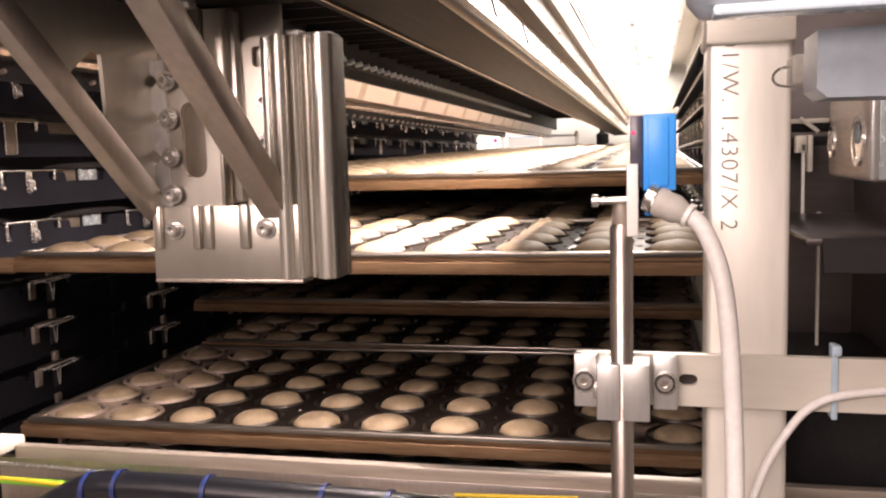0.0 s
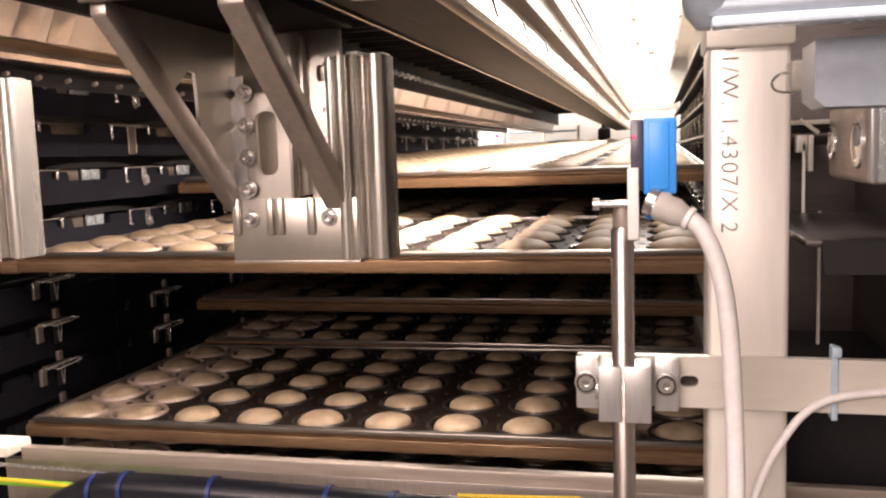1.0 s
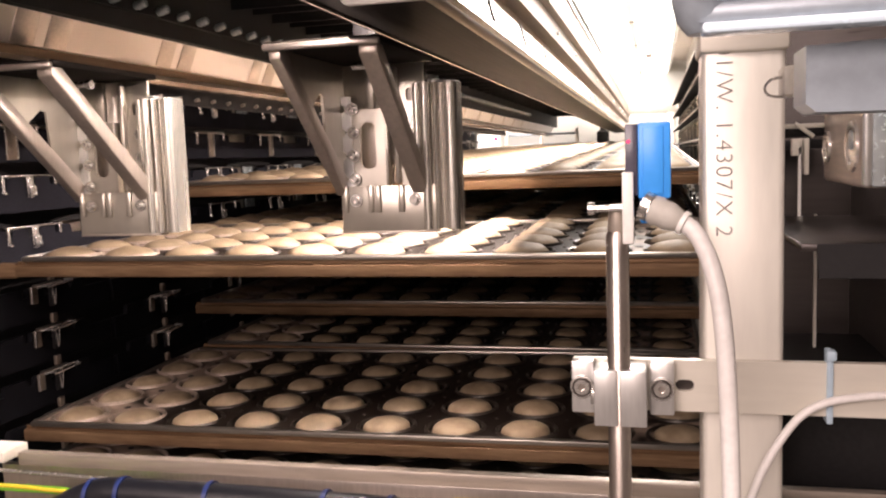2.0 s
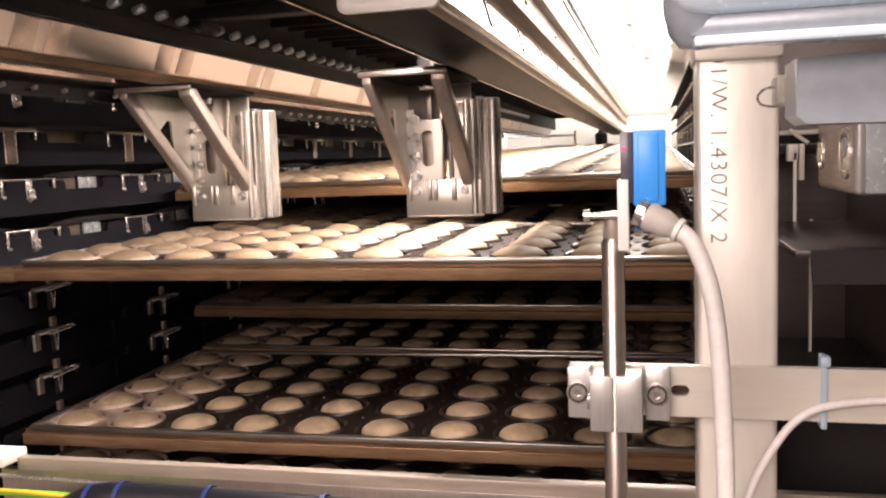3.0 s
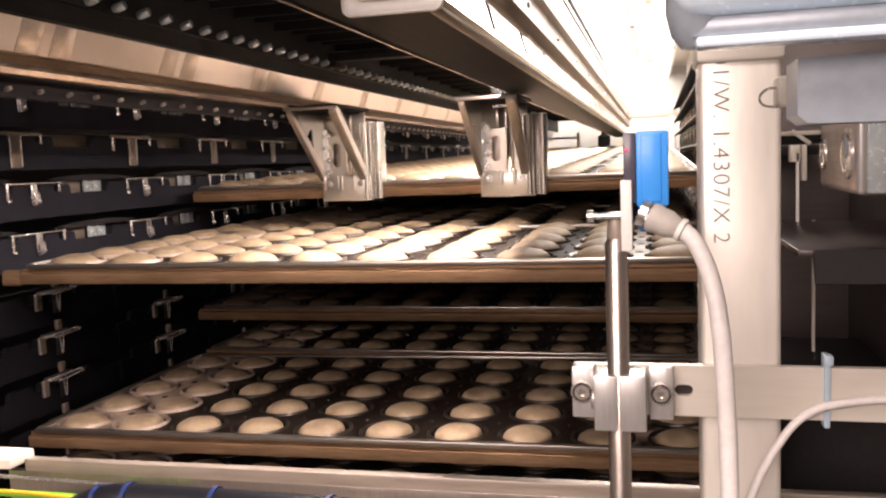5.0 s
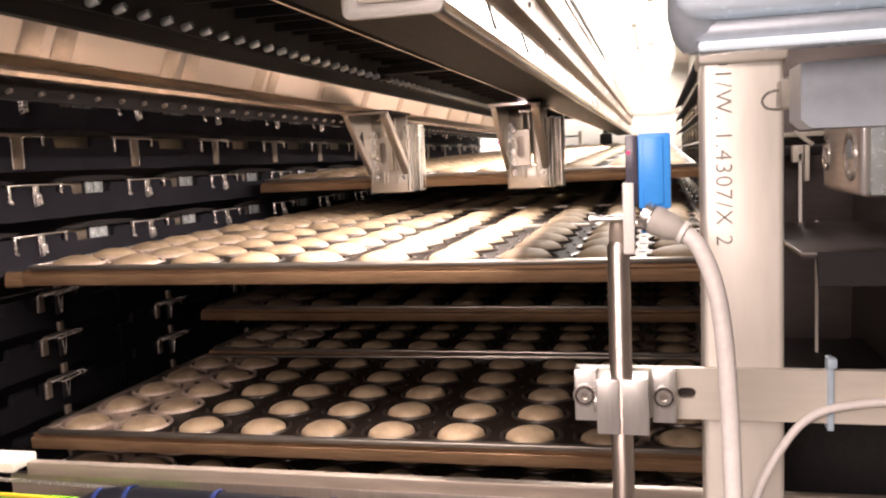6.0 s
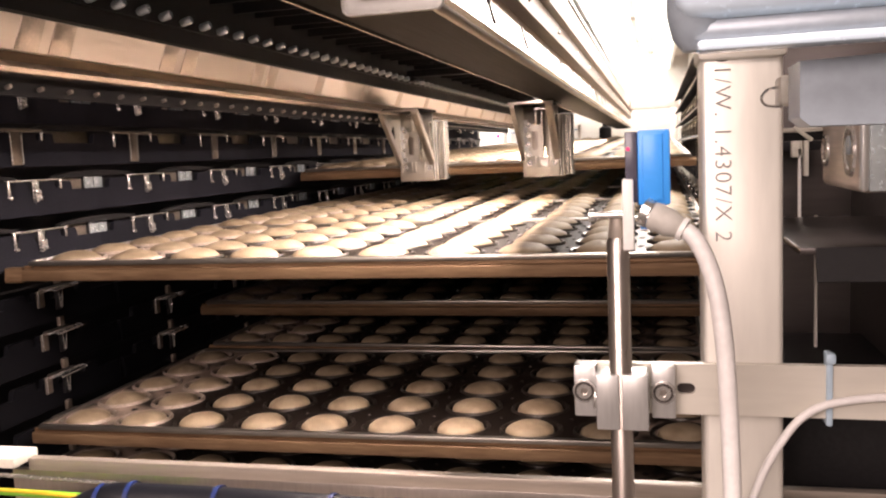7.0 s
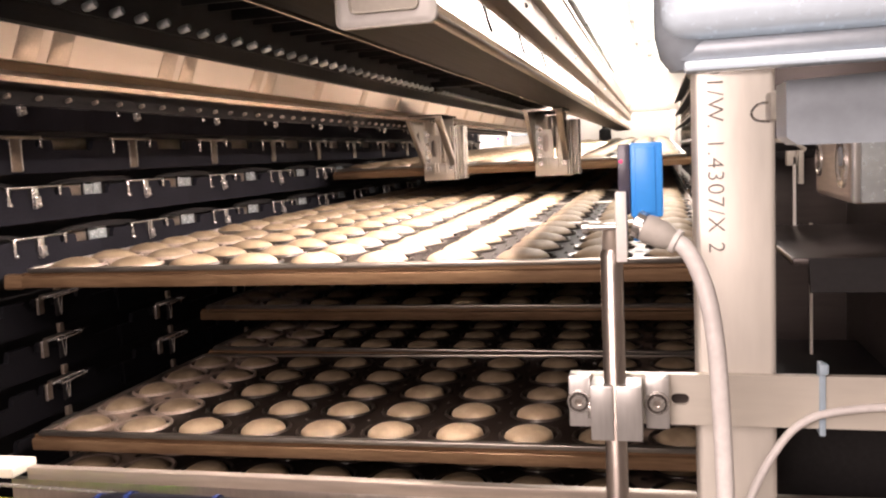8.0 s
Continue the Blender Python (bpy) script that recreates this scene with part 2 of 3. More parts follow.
def tube(points, radius, n=12, steps=8):
    """A round cable through the points, smoothed."""
    pts = [Vector(p) for p in points]
    path = []
    ext = [2 * pts[0] - pts[1]] + pts + [2 * pts[-1] - pts[-2]]
    for i in range(1, len(ext) - 2):
        p0, p1, p2, p3 = ext[i - 1:i + 3]
        for s in range(steps):
            t = s / steps
            path.append(.5 * (2 * p1 + (p2 - p0) * t + (2 * p0 - 5 * p1 + 4 * p2 - p3) * t * t + (3 * p1 - p0 - 3 * p2 + p3) * t ** 3))
    path.append(pts[-1])
    bm = bmesh.new()
    side = None
    rings = []
    for i, p in enumerate(path):
        d = (path[min(i + 1, len(path) - 1)] - path[max(i - 1, 0)]).normalized()
        if side is None:
            side = d.orthogonal().normalized()
        side = (side - d * side.dot(d)).normalized()
        up = d.cross(side)
        rings.append([bm.verts.new(p + radius * (math.cos(a) * side + math.sin(a) * up)) for a in (2 * math.pi * k / n for k in range(n))])
    for a, b in zip(rings, rings[1:]):
        for k in range(n):
            bm.faces.new((a[k], a[(k + 1) % n], b[(k + 1) % n], b[k]))
    bm.faces.new(rings[0])
    bm.faces.new(rings[-1][::-1])
    return bm


def bolt_mesh(name, r=0.006, mat=None):
    """A socket-head screw with washer, its axis along -y."""
    bm = lathe([(0, 0), (r * 1.55, 0), (r * 1.55, r * .3), (r, r * .3), (r, r * 1.2), (r * .85, r * 1.35), (r * .5, r * 1.35), (r * .5, r * .7), (0, r * .7)], 18)
    return mesh_of(name, moved(bm, pose(0, 0, 0, 90)), mat or CHROME)

# ---------------------------------------------------------------- setting
def setting(name, bm, mat, label):
    return solid(name, bm, mat, label, "", kind="structure")


setting("floor", box(-4, -4, -1.62, 4, 10, -1.5), FLOORM, "grey painted concrete hall floor")
setting("wall_south", box(-4, -4.1, -1.5, 4, -4, 2.6), WALLP, "plain painted hall wall")
setting("wall_west", box(-4.1, -4, -1.5, -4, 10, 2.6), WALLP, "plain painted hall wall")
setting("wall_east", box(4, -4, -1.5, 4.1, 10, 2.6), WALLP, "plain painted hall wall")
setting("wall_north", box(-4, 9.9, -1.5, 4, 10, 2.6), FAR, "white painted hall wall at the far end")
setting("ceiling", box(-4, -4, 2.6, 4, 10, 2.7), WALLP, "plain hall ceiling")
setting("machine_ceiling", box(-1.5, 1.0, 0.72, 0.5, 7.8, 0.74), CEIL, "pale sheet metal roof of the proofing machine")
setting("machine_wall_west", box(-1.32, 0.9, -1.5, -1.30, 5.62, 0.72), BLACKENED, "dark sheet side wall of the machine")
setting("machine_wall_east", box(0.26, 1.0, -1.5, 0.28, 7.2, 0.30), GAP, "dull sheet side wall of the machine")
# Upper part coloured white so the aisle's brightness is in the wall itself.
setting("machine_wall_east_upper", box(0.26, 1.0, 0.304, 0.28, 7.2, 0.72), FAR, "upper side wall of the machine, whitened for the aisle brightness")
setting("machine_end_panel", box(-1.5, 7.4, -1.5, 0.6, 7.42, 0.72), FAR, "brightly lit white panel at the end of the line")

# ---------------------------------------------------------------- trays and dough
TRAY_W, TRAY_D = 1.20, 0.595
COLS, ROWS = 10, 5
PITCH_X, PITCH_Y = 0.1195, 0.115


def cell(i, j):
    return (i - 4.5) * PITCH_X, 0.060 + j * PITCH_Y


def sheet_mesh():
    """The top sheet with a round opening at every cup."""
    bm = bmesh.new()
    n = 16
    xs = [-TRAY_W / 2 + .004] + [(i - 4) * PITCH_X for i in range(9)] + [TRAY_W / 2 - .004]
    ys = [.006] + [.060 + (j + .5) * PITCH_Y for j in range(4)] + [TRAY_D - .006]
    for i in range(COLS):
        for j in range(ROWS):
            cx, cy = cell(i, j)
            x0, x1, y0, y1 = xs[i], xs[i + 1], ys[j], ys[j + 1]
            ring, edge, low = [], [], []
            for k in range(n):
                a = 2 * math.pi * (k + .5) / n
                c, s = math.cos(a), math.sin(a)
                ring.append(bm.verts.new((cx + .047 * c, cy + .047 * s, 0)))
                low.append(bm.verts.new((cx + .038 * c, cy + .038 * s, -.016)))
                f = 1 / max(abs(c), abs(s))
                ex, ey = c * f, s * f
                edge.append(bm.verts.new((cx + ex * ((x1 - cx) if ex > 0 else (cx - x0)), cy + ey * ((y1 - cy) if ey > 0 else (cy - y0)), 0)))
            for k in range(n):
                m = (k + 1) % n
                bm.faces.new((ring[k], ring[m], edge[m], edge[k]))
                bm.faces.new((ring[k], ring[m], low[m], low[k]))
            bm.faces.new(low)
            for cx2, cy2 in ((x0, y0), (x1, y0), (x1, y1), (x0, y1)):
                near = sorted(edge, key=lambda v: (v.co.x - cx2) ** 2 + (v.co.y - cy2) ** 2)[:2]
                bm.faces.new((near[0], near[1], bm.verts.new((cx2, cy2, 0))))
    bmesh.ops.remove_doubles(bm, verts=bm.verts, dist=1e-5)
    return mesh_of("sheet", bm, WORN_LIT)


SHEET = sheet_mesh()
CUP = mesh_of("cup_rim", lathe([(.0455, -.002), (.0465, .0035), (.0490, .0045), (.0512, .0028), (.0520, .0003)], 20), CUPRIM)
CUP_LIT = mesh_of("cup_rim", lathe([(.0455, -.002), (.0465, .0045), (.0490, .0055), (.0512, .0035), (.0520, .0003)], 20), CUPLIT)
FRONT_RIM = mesh_of("front_rim", box(-TRAY_W / 2, 0, -.003, TRAY_W / 2, .014, .005, .002), RIM)
END_RIM = mesh_of("end_rim", box(-.004, .010, -.016, .004, TRAY_D - .010, .006, .002), RIM)
APRON_M = mesh_of("apron", extrude_x([(.010, -.004), (.014, -.004), (.012, -.030), (.004, -.031), (.002, -.028), (.002, -.012), (.004, -.0105), (.010, -.0095)], -TRAY_W / 2 - .016, TRAY_W / 2 + .016), APRON)
STUD = mesh_of("stud", lathe([(0, .0018), (.0025, .0015), (.0035, 0)], 8), CUPRIM)
PLUG = mesh_of("plug", lathe([(0, .0012), (.0055, .0012), (.0068, 0)], 10), BLACKENED)


def make_tray():
    tray = thing("baking_tray", "dark non-stick baking tray with fifty round cups and brown front edge", "baking tray", group="baking trays in the proofer")
    part("sheet", SHEET, None, tray)
    part("front_rim", FRONT_RIM, None, tray, "bare steel front rim")
    part("back_rim", FRONT_RIM, None, tray, at=pose(0, TRAY_D - .010, 0))
    part("apron", APRON_M, None, tray, "heat-browned front apron")
    part("back_apron", APRON_M, None, tray, at=pose(0, TRAY_D, 0, 0, 0, 180))
    part("end_rim", END_RIM, None, tray, at=pose(-TRAY_W / 2 + .002, 0, 0))
    part("end_rim", END_RIM, None, tray, at=pose(TRAY_W / 2 - .002, 0, 0))
    for i in range(COLS):
        for j in range(ROWS):
            x, y = cell(i, j)
            if i < COLS - 1 and j < ROWS - 1 and i in (0, 8):
                part("plug", PLUG, None, tray, "dark round plug", pose(x + PITCH_X / 2, y + PITCH_Y / 2, 0))
            elif i < COLS - 1 and j < ROWS - 1:
                part("stud", STUD, None, tray, at=pose(x + PITCH_X / 2, y + PITCH_Y / 2, 0))
            # The two left columns get the rim with light put into its colour.
            part("cup_rim", CUP_LIT if i in (0, 1) else CUP, None, tray, at=pose(x, y, 0))
    return tray


def dough_mesh(seed, r, h):
    bm = lathe([(0, h), (r * .22, h * .985), (r * .45, h * .90), (r * .66, h * .74), (r * .83, h * .50), (r * .95, h * .22), (r, -.002), (r * .97, -.010), (r * .80, -.0155), (0, -.0158)], 20)
    rnd = random.Random(seed)
    off = Vector((rnd.uniform(0, 50), rnd.uniform(0, 50), seed))
    peak = rnd.uniform(-.1, .25)
    for v in bm.verts:
        k = noise.noise(v.co * 28 + off)
        v.co.x *= 1 + .05 * k
        v.co.y *= 1 + .05 * k
        if v.co.z > 0:
            v.co.z *= 1 + .10 * noise.noise(v.co * 40 - off) + peak * max(0, 1 - v.co.xy.length / r * 2.2) * .5
    return mesh_of("dough_portion", bm, DOUGH)


DOUGH_SMALL = [dough_mesh(s, .0400, .0140) for s in range(6)]
DOUGH_BIG = [dough_mesh(s + 20, .0450, .0165) for s in range(6)]
RND = random.Random(4)
MOVING = []      # (object, rest pose, rides)


def lay_dough(tray_pose, meshes, label, rides=False, z=0.0):
    for i in range(COLS):
        for j in range(ROWS):
            x, y = cell(i, j)
            m = tray_pose @ pose(x + RND.uniform(-.004, .002), y + RND.uniform(-.004, .002), z, 0, 0, RND.uniform(0, 360))
            ob = solid("dough_portion", RND.choice(meshes), None, label, "dough", m, "dough portions in tray cups")
            if rides:
                MOVING.append((ob, m))


def joined_dough(tray_pose, label, meshes, rides=False):
    """Dough of a far tray, too far off to count."""
    bm = bmesh.new()
    for i in range(COLS):
        for j in range(ROWS):
            x, y = cell(i, j)
            me = RND.choice(meshes)
            n0 = len(bm.verts)
            bm.from_mesh(me)
            bm.verts.ensure_lookup_table()
            bmesh.ops.transform(bm, matrix=pose(x, y, 0, 0, 0, RND.uniform(0, 360)), verts=bm.verts[n0:])
    ob = solid("dough_field", bm, DOUGH, label, "dough", tray_pose, kind="stuff")
    if rides:
        MOVING.append((ob, tray_pose))


TX = -0.500
TRAY = make_tray()
UP_Z, LOW_Z, MID_Z, TOP_Z = -0.162, -0.452, -0.342, -0.048
U_POSES = [pose(TX, 1.285 + .605 * k, UP_Z + .006 * k, .55) for k in range(7)]
LOW_POSES = [pose(TX, 1.270, LOW_Z - .003, 0.2, -.6), pose(TX, 1.905, LOW_Z)]
MID_POSES = [pose(TX, 1.885, MID_Z), pose(TX, 2.495, MID_Z)]
BOT_POSES = [pose(TX, 1.270, LOW_Z - .088)]
TRAY.matrix_basis = U_POSES[0]
for m in U_POSES[1:] + LOW_POSES + MID_POSES + BOT_POSES:
    copy_thing(TRAY, m)
for m in U_POSES[:2]:
    lay_dough(m, DOUGH_BIG, "pale risen round dough portion in a tray cup")
for m in U_POSES[2:]:
    joined_dough(m, "rows of pale risen dough portions on a far tray", DOUGH_BIG)
for m in LOW_POSES:
    lay_dough(m, DOUGH_SMALL, "pale round dough portion in a dark tray cup")
for m in MID_POSES + BOT_POSES:
    joined_dough(m, "rows of small dough portions on a shaded tray", DOUGH_SMALL)

stop = thing("support_bar", "browned steel bar holding the tray edge at the lift", "support bar")
part("bar", extrude_x([(1.290, -.170), (1.300, -.168), (1.300, -.192), (1.290, -.196), (1.287, -.192)], -1.1545, -1.117), APRON, stop)

# the train of trays that the carriage pushes on
TRAIN_Y0 = 1.835
SLOPE = 0.022
TRAIN = [pose(TX, TRAIN_Y0 + .605 * k, TOP_Z + SLOPE * .605 * k, math.degrees(SLOPE)) for k in range(8)]
for k, m in enumerate(TRAIN):
    ob = copy_thing(TRAY, m)
    MOVING.append((ob, m))
    if k < 2:
        lay_dough(m, DOUGH_BIG, "pale risen round dough portion riding on a moving tray", True)
    else:
        joined_dough(m, "rows of pale risen dough portions on a far tray", DOUGH_BIG, True)

# ---------------------------------------------------------------- chain walls with tray carriers


def make_carrier(style):
    """One carrier link: a dark plate with raised ears, a steel hook with legs and stem, a tan plate for the lit gap and
    a bowed fin; faces +x.
    """
    kind = {"broad": "a broad tan T-shaped hook", "slim": "a slim bright T-shaped hook", "low": "a short hook and chain stem"}[style]
    c = thing("tray_carrier", "dark steel tray carrier with " + kind, "tray carrier", group="tray carriers of the lift")
    out = [(-.184, 0), (.184, 0), (.184, .045), (.109, .045), (.106, .060), (.102, .064), (.074, .064), (.069, .060), (.066, .050), (.060, .050), (.057, .060), (.052, .064), (.022, .064), (.016, .060), (.014, .046),
           (-.014, .046), (-.016, .060), (-.022, .064), (-.052, .064), (-.057, .060), (-.060, .047), (-.073, .047), (-.076, .060), (-.081, .064), (-.132, .064), (-.136, .060), (-.139, .045), (-.184, .045)]
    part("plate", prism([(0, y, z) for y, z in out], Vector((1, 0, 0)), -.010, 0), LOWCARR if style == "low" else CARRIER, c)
    if style != "low":
        bow = [(.050 + .262 * k / 12, .0735 + .0085 * math.sin(math.pi * k / 12) ** .6) for k in range(13)]
        part("fin", prism([(0, y, z) for y, z in bow] + [(0, .305, .0705), (0, .058, .0705)], Vector((1, 0, 0)), -.006, .004), BLACKENED, c, "bowed black guard fin")
        broad = style == "broad"
        metal = GAP if broad else CHROME
        hook = part("hook", box(-.004, -.075, .066, .005, .072, .0695 + .002 * broad, .0012), metal, c, "bent steel hook")
        for y in (-.075, .066):
            part("leg", box(.002, y, .048 if y > 0 else .036, .006, y + .006, .067, .0018), CHROME, hook)
        sw = .0135 if broad else .0085
        part("stem", box(.0005, -sw, .004 if broad else .030, .0035, sw, .066, .0012), GAP if broad else CHROME, hook, "pale stem plate")
        if not broad:
            part("block", box(.0035, -.008, .034, .0100, .008, .050, .002), HOOK, hook, "bright pin block")
        if broad:
            for q in (-1, 1):
                part("bend", tube([(.004, q * .0145, .006), (.004, q * .0145, .056), (.004, q * .0175, .0635), (.004, q * .026, .0655), (.004, q * .055, .0655)], .0013, 6, 4), CHROME, hook)
            # Added tan plate: its colour stands for light seen through the gap.
            part("window_plate", box(-.024, .104, .036, -.018, .236, .0695, .003), GAP, c, "dull tan plate standing in for a lit gap")
        else:
            part("window_plate", box(-.024, .104, .036, -.018, .163, .0695, .003), GAP, c, "dull tan plate standing in for a lit gap")
            for y in (.168, .198):
                part("window_tab", box(-.018, y, .040, -.013, y + .028, .0695, .002), WHITE_ST, c, "pale upright plate in the window")
            for y in (-.005, .005):
                part("pin", moved(lathe([(0, .008), (.003, .007), (.0045, 0)], 10), pose(.0035, y, .031 + y * .3, 0, 90)), CHROME, c)
            part("pin", moved(lathe([(0, .006), (.003, .005), (.0045, 0)], 10), pose(.005, -.072, .037, 0, 90)), CHROME, c)
    else:
        hook = part("hook", box(-.004, -.040, .0650, .010, .034, .0700, .0015), ROD, c, "dark bent steel hook")
        for x, y0, y1, turn in ((.0108, -.040, .040, 3), (.0298, -.030, .034, 3)):
            part("rod", moved(tube([(x, y0, .0672), (x, 0, .0672), (x, y1, .0672)], .0019, 8, 3), pose(0, 0, 0, turn)), HOOK, hook, "bright rod of the hook")
        for y in (-.036, .036):
            part("crosspiece", tube([(.0108, y, .0672 + y * .05), (.020, y + .002, .0690 + y * .05), (.0298, y, .0672 + y * .05)], .0017, 8, 3), HOOK, hook)
        part("leg", box(.002, -.056, .034, .007, -.038, .067, .0015), GAP, hook, "dull end plate")
        part("leg_edge", box(.0065, -.057, .034, .0085, -.0545, .068, .0008), HOOK, hook)
        part("stem", box(.0005, -.004, .022, .0055, .012, .066, .0015), BLACKENED, hook)
        part("link_block", box(.0005, -.004, .0735, .0085, .010, .0925, .0015), GAP, hook, "pale link block")
        part("strut", moved(box(.0055, -.003, .026, .0075, -.001, .060, .0006), pose(0, .012, 0, 8)), HOOK, hook)
        part("strut", moved(box(.0055, .008, .026, .0075, .010, .060, .0006), pose(0, -.004, 0, -8)), HOOK, hook)
        part("pin", moved(lathe([(0, .006), (.003, .005), (.004, 0)], 10), pose(.0075, .004, .066, 0, 90)), HOOK, c)
    return c


LOW_LEVELS = [-.291 - .085 * k for k in range(5)]
HIGH_LEVELS = [(-.176, "slim", 1.391), (-.080, "slim", 1.388), (.014, "broad", 1.347), (.096, "slim", 1.372)]
models = {}


def hang_carrier(style, m):
    if style in models:
        return copy_thing(models[style], m)
    models[style] = make_carrier(style)
    models[style].matrix_basis = m


for col in range(-1, 12):
    for base, style, start in HIGH_LEVELS:
        hang_carrier(style, pose(-1.155, start + .368 * col, base))
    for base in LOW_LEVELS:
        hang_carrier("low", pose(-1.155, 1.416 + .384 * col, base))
for col in range(14):
    for base in (-.176, -.080, .014, .106, .198, .2865):
        hang_carrier("broad", pose(0.175, 1.33 + .368 * col, base + .02, 0, 0, 180))
    for base in LOW_LEVELS[:2]:
        hang_carrier("low", pose(0.175, 1.33 + .368 * col, base + .02, 0, 0, 180))

for z in (.030, .122, .214, .304):
    lift = thing("lift_guide", "long black steel lift guide beside the carriers", "lift guide", group="lift guides along the aisle")
    part("blade", extrude_y([(.128, z - .012), (.132, z - .014), (.176, z + .004), (.176, z + .008)], 1.15, 6.1), BLACKENED, lift)
    part("edge", extrude_y([(.1265, z - .0125), (.1285, z - .0125), (.1285, z - .0095), (.1265, z - .0095)], 1.15, 6.1), STRUT, lift, "worn bright edge")

# ---------------------------------------------------------------- overhead carriage way
rail = thing("guide_rail", "polished steel guide rail with lower lip under the carriage way", "guide rail")
part("face", extrude_y([(-.808, .163), (-.790, .206), (-.83, .206), (-.83, .163)], .3, 7.0), RAILST, rail, "polished upper face")
part("groove", extrude_y([(-.818, .146), (-.818, .163), (-.83, .163), (-.83, .146)], .3, 7.0), BROWNED, rail, "browned groove")
part("lip", extrude_y([(-.800, .133), (-.796, .1395), (-.806, .148), (-.83, .148), (-.83, .133)], .3, 7.0), LIPST, rail, "dull lower lip")
rail.matrix_basis = Matrix.Scale(.95, 4)
# Thin dull plates stand in for tray joints mirrored in the rail.
JOINT = mesh_of("joint_plate", moved(box(-.0012, -.022, -.0225, .0012, .022, .0225, .0006), pose(0, 0, .1845, 0, 22.7)), DULLJ)
for k in range(14):
    part("joint_plate", JOINT, None, rail, at=pose(-.7988, .98 + .335 * k, 0))
    if k < 3:
        part("joint_plate", JOINT, None, rail, at=pose(-.7988, 1.045 + .335 * k, 0))

beam = thing("carriage_beam", "long folded steel beam over the trays, dark below and bright on its flank", "beam")
part("underside", extrude_y([(-.294, .139), (-.196, .143), (-.196, .150), (-.294, .150)], .30, 7.0), DARKSTEEL, beam, "steel underside with its shade put into the colour")
part("edge_strip", extrude_y([(-.298, .136), (-.2945, .136), (-.2945, .160), (-.298, .160)], .30, 7.0), STEEL_Y, beam, "thin bright edge")
part("lower_edge", tube([(-.199, .30, .1455), (-.199, 3, .1455), (-.199, 7.0, .1455)], .0065, 12, 2), BROWNED, beam, "browned rounded lower edge")
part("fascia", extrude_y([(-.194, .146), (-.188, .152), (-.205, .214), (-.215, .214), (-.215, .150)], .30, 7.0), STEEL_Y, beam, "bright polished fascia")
part("upper_band", extrude_y([(-.205, .2145), (-.186, .219), (-.190, .262), (-.215, .262), (-.215, .2145)], .30, 7.0), BANDST, beam, "browned upper band")
part("top_ridge", extrude_y([(-.190, .2625), (-.178, .268), (-.182, .330), (-.215, .330), (-.215, .2625)], .30, 7.0), BANDST, beam, "browned top ridge")
part("ridge_edge", extrude_y([(-.1815, .3305), (-.178, .3305), (-.178, .338), (-.186, .338)], .30, 7.0), ALU, beam, "bright ridge edge")
# Black slips laid on the fascia as its dark reflections.
DARK_REFLECTION = mesh_of("slit", moved(box(-.0012, -.009, -.017, .0012, .009, .019, .001), pose(0, 0, .178, 0, -15.3)), BLACKENED)
SCREW = mesh_of("screw", moved(lathe([(0, .004), (.0035, .0035), (.005, 0)], 12), pose(0, 0, 0, 0, 90)), CHROME)
for k in range(16):
    part("slit", DARK_REFLECTION, None, beam, at=pose(-.1950, .80 + .28 * k, 0))
    part("screw", SCREW, None, beam, at=pose(-.1885, .95 + .42 * k, .240))

grid = thing("slatted_bay", "black steel slats of the open carriage bay overhead", "slats")
SLAT = mesh_of("slat", box(-.736, -.003, 0, -.300, .003, .030, .001), BLACKENED)
for k in range(74):
    part("slat", SLAT, None, grid, at=pose(0, .42 + .085 * k, .272 + (k % 2) * .004))
for x in (-.42, -.56):
    part("runner", box(x - .004, .4, .262, x + .004, 6.8, .271), BLACKENED, grid)
part("side_plate", box(-.775, .4, .1965, -.737, 6.8, .37), BLACKENED, grid)
part("cover", box(-.737, .4, .36, -.30, 6.8, .37), BLACKENED, grid)


def drag_chain(name, x, z, y0, y1, step, label, size=1.0, mat=None):
    ch = thing(name, label, "chain")
    ch.matrix_basis = Matrix.Scale(.95, 4)
    part("channel", box(x - .018, y0, z - .010, x - .010, y1, z + .016), BLACKENED, ch)
    link = mesh_of("roller", moved(lathe([(0, -.011), (.006, -.010), (.0072, -.005), (.0072, .005), (.006, .010), (0, .011)], 12), pose(0, 0, 0, 0, 75) @ Matrix.Scale(size, 4)), mat or WHITE_ST)
    for k in range(int((y1 - y0) / step)):
        part("roller", link, None, ch, at=pose(x, y0 + step * k, z))
    return ch


drag_chain("roller_chain", -.757, .243, .75, 5.5, .062, "roller chain with bright rollers along the carriage bay")
drag_chain("roller_chain", -.835, .118, .85, 5.0, .062, "dark roller chain under the guide rail", .45, ROD)

strip = thing("strip_light", "slim warm strip light on the inner side of the beam", "strip light")
part("channel", box(-.326, .70, .1945, -.2990, 5.4, .204, .001), WHITE_PL, strip)
part("diffuser", box(-.320, .71, .1920, -.304, 5.39, .1940), GLOW, strip, "glowing diffuser")

# aisle lights and end of the line
for k in range(-2, 4):
    lum = thing("aisle_light", "long glowing strip light above the aisle", "strip light", pose(-.10, 4.0 + 1.0 * k, .62), "aisle strip lights")
    part("tray_body", box(-.24, -.47, .02, .24, .47, .075, .006), WHITE_PL, lum)
    for x in (-.215, .015):
        part("diffuser", box(x, -.45, .004, x + .20, .45, .02, .006), GLOW, lum, "glowing diffuser")
noz = thing("hanging_sensor", "small dark sensor hanging on a short stem", "sensor", pose(-.385, 6.84, .080))
part("stem", moved(lathe([(0, 0), (.022, 0), (.022, .10), (0, .10)], 14), pose(0, 0, .08)), BLACKENED, noz)
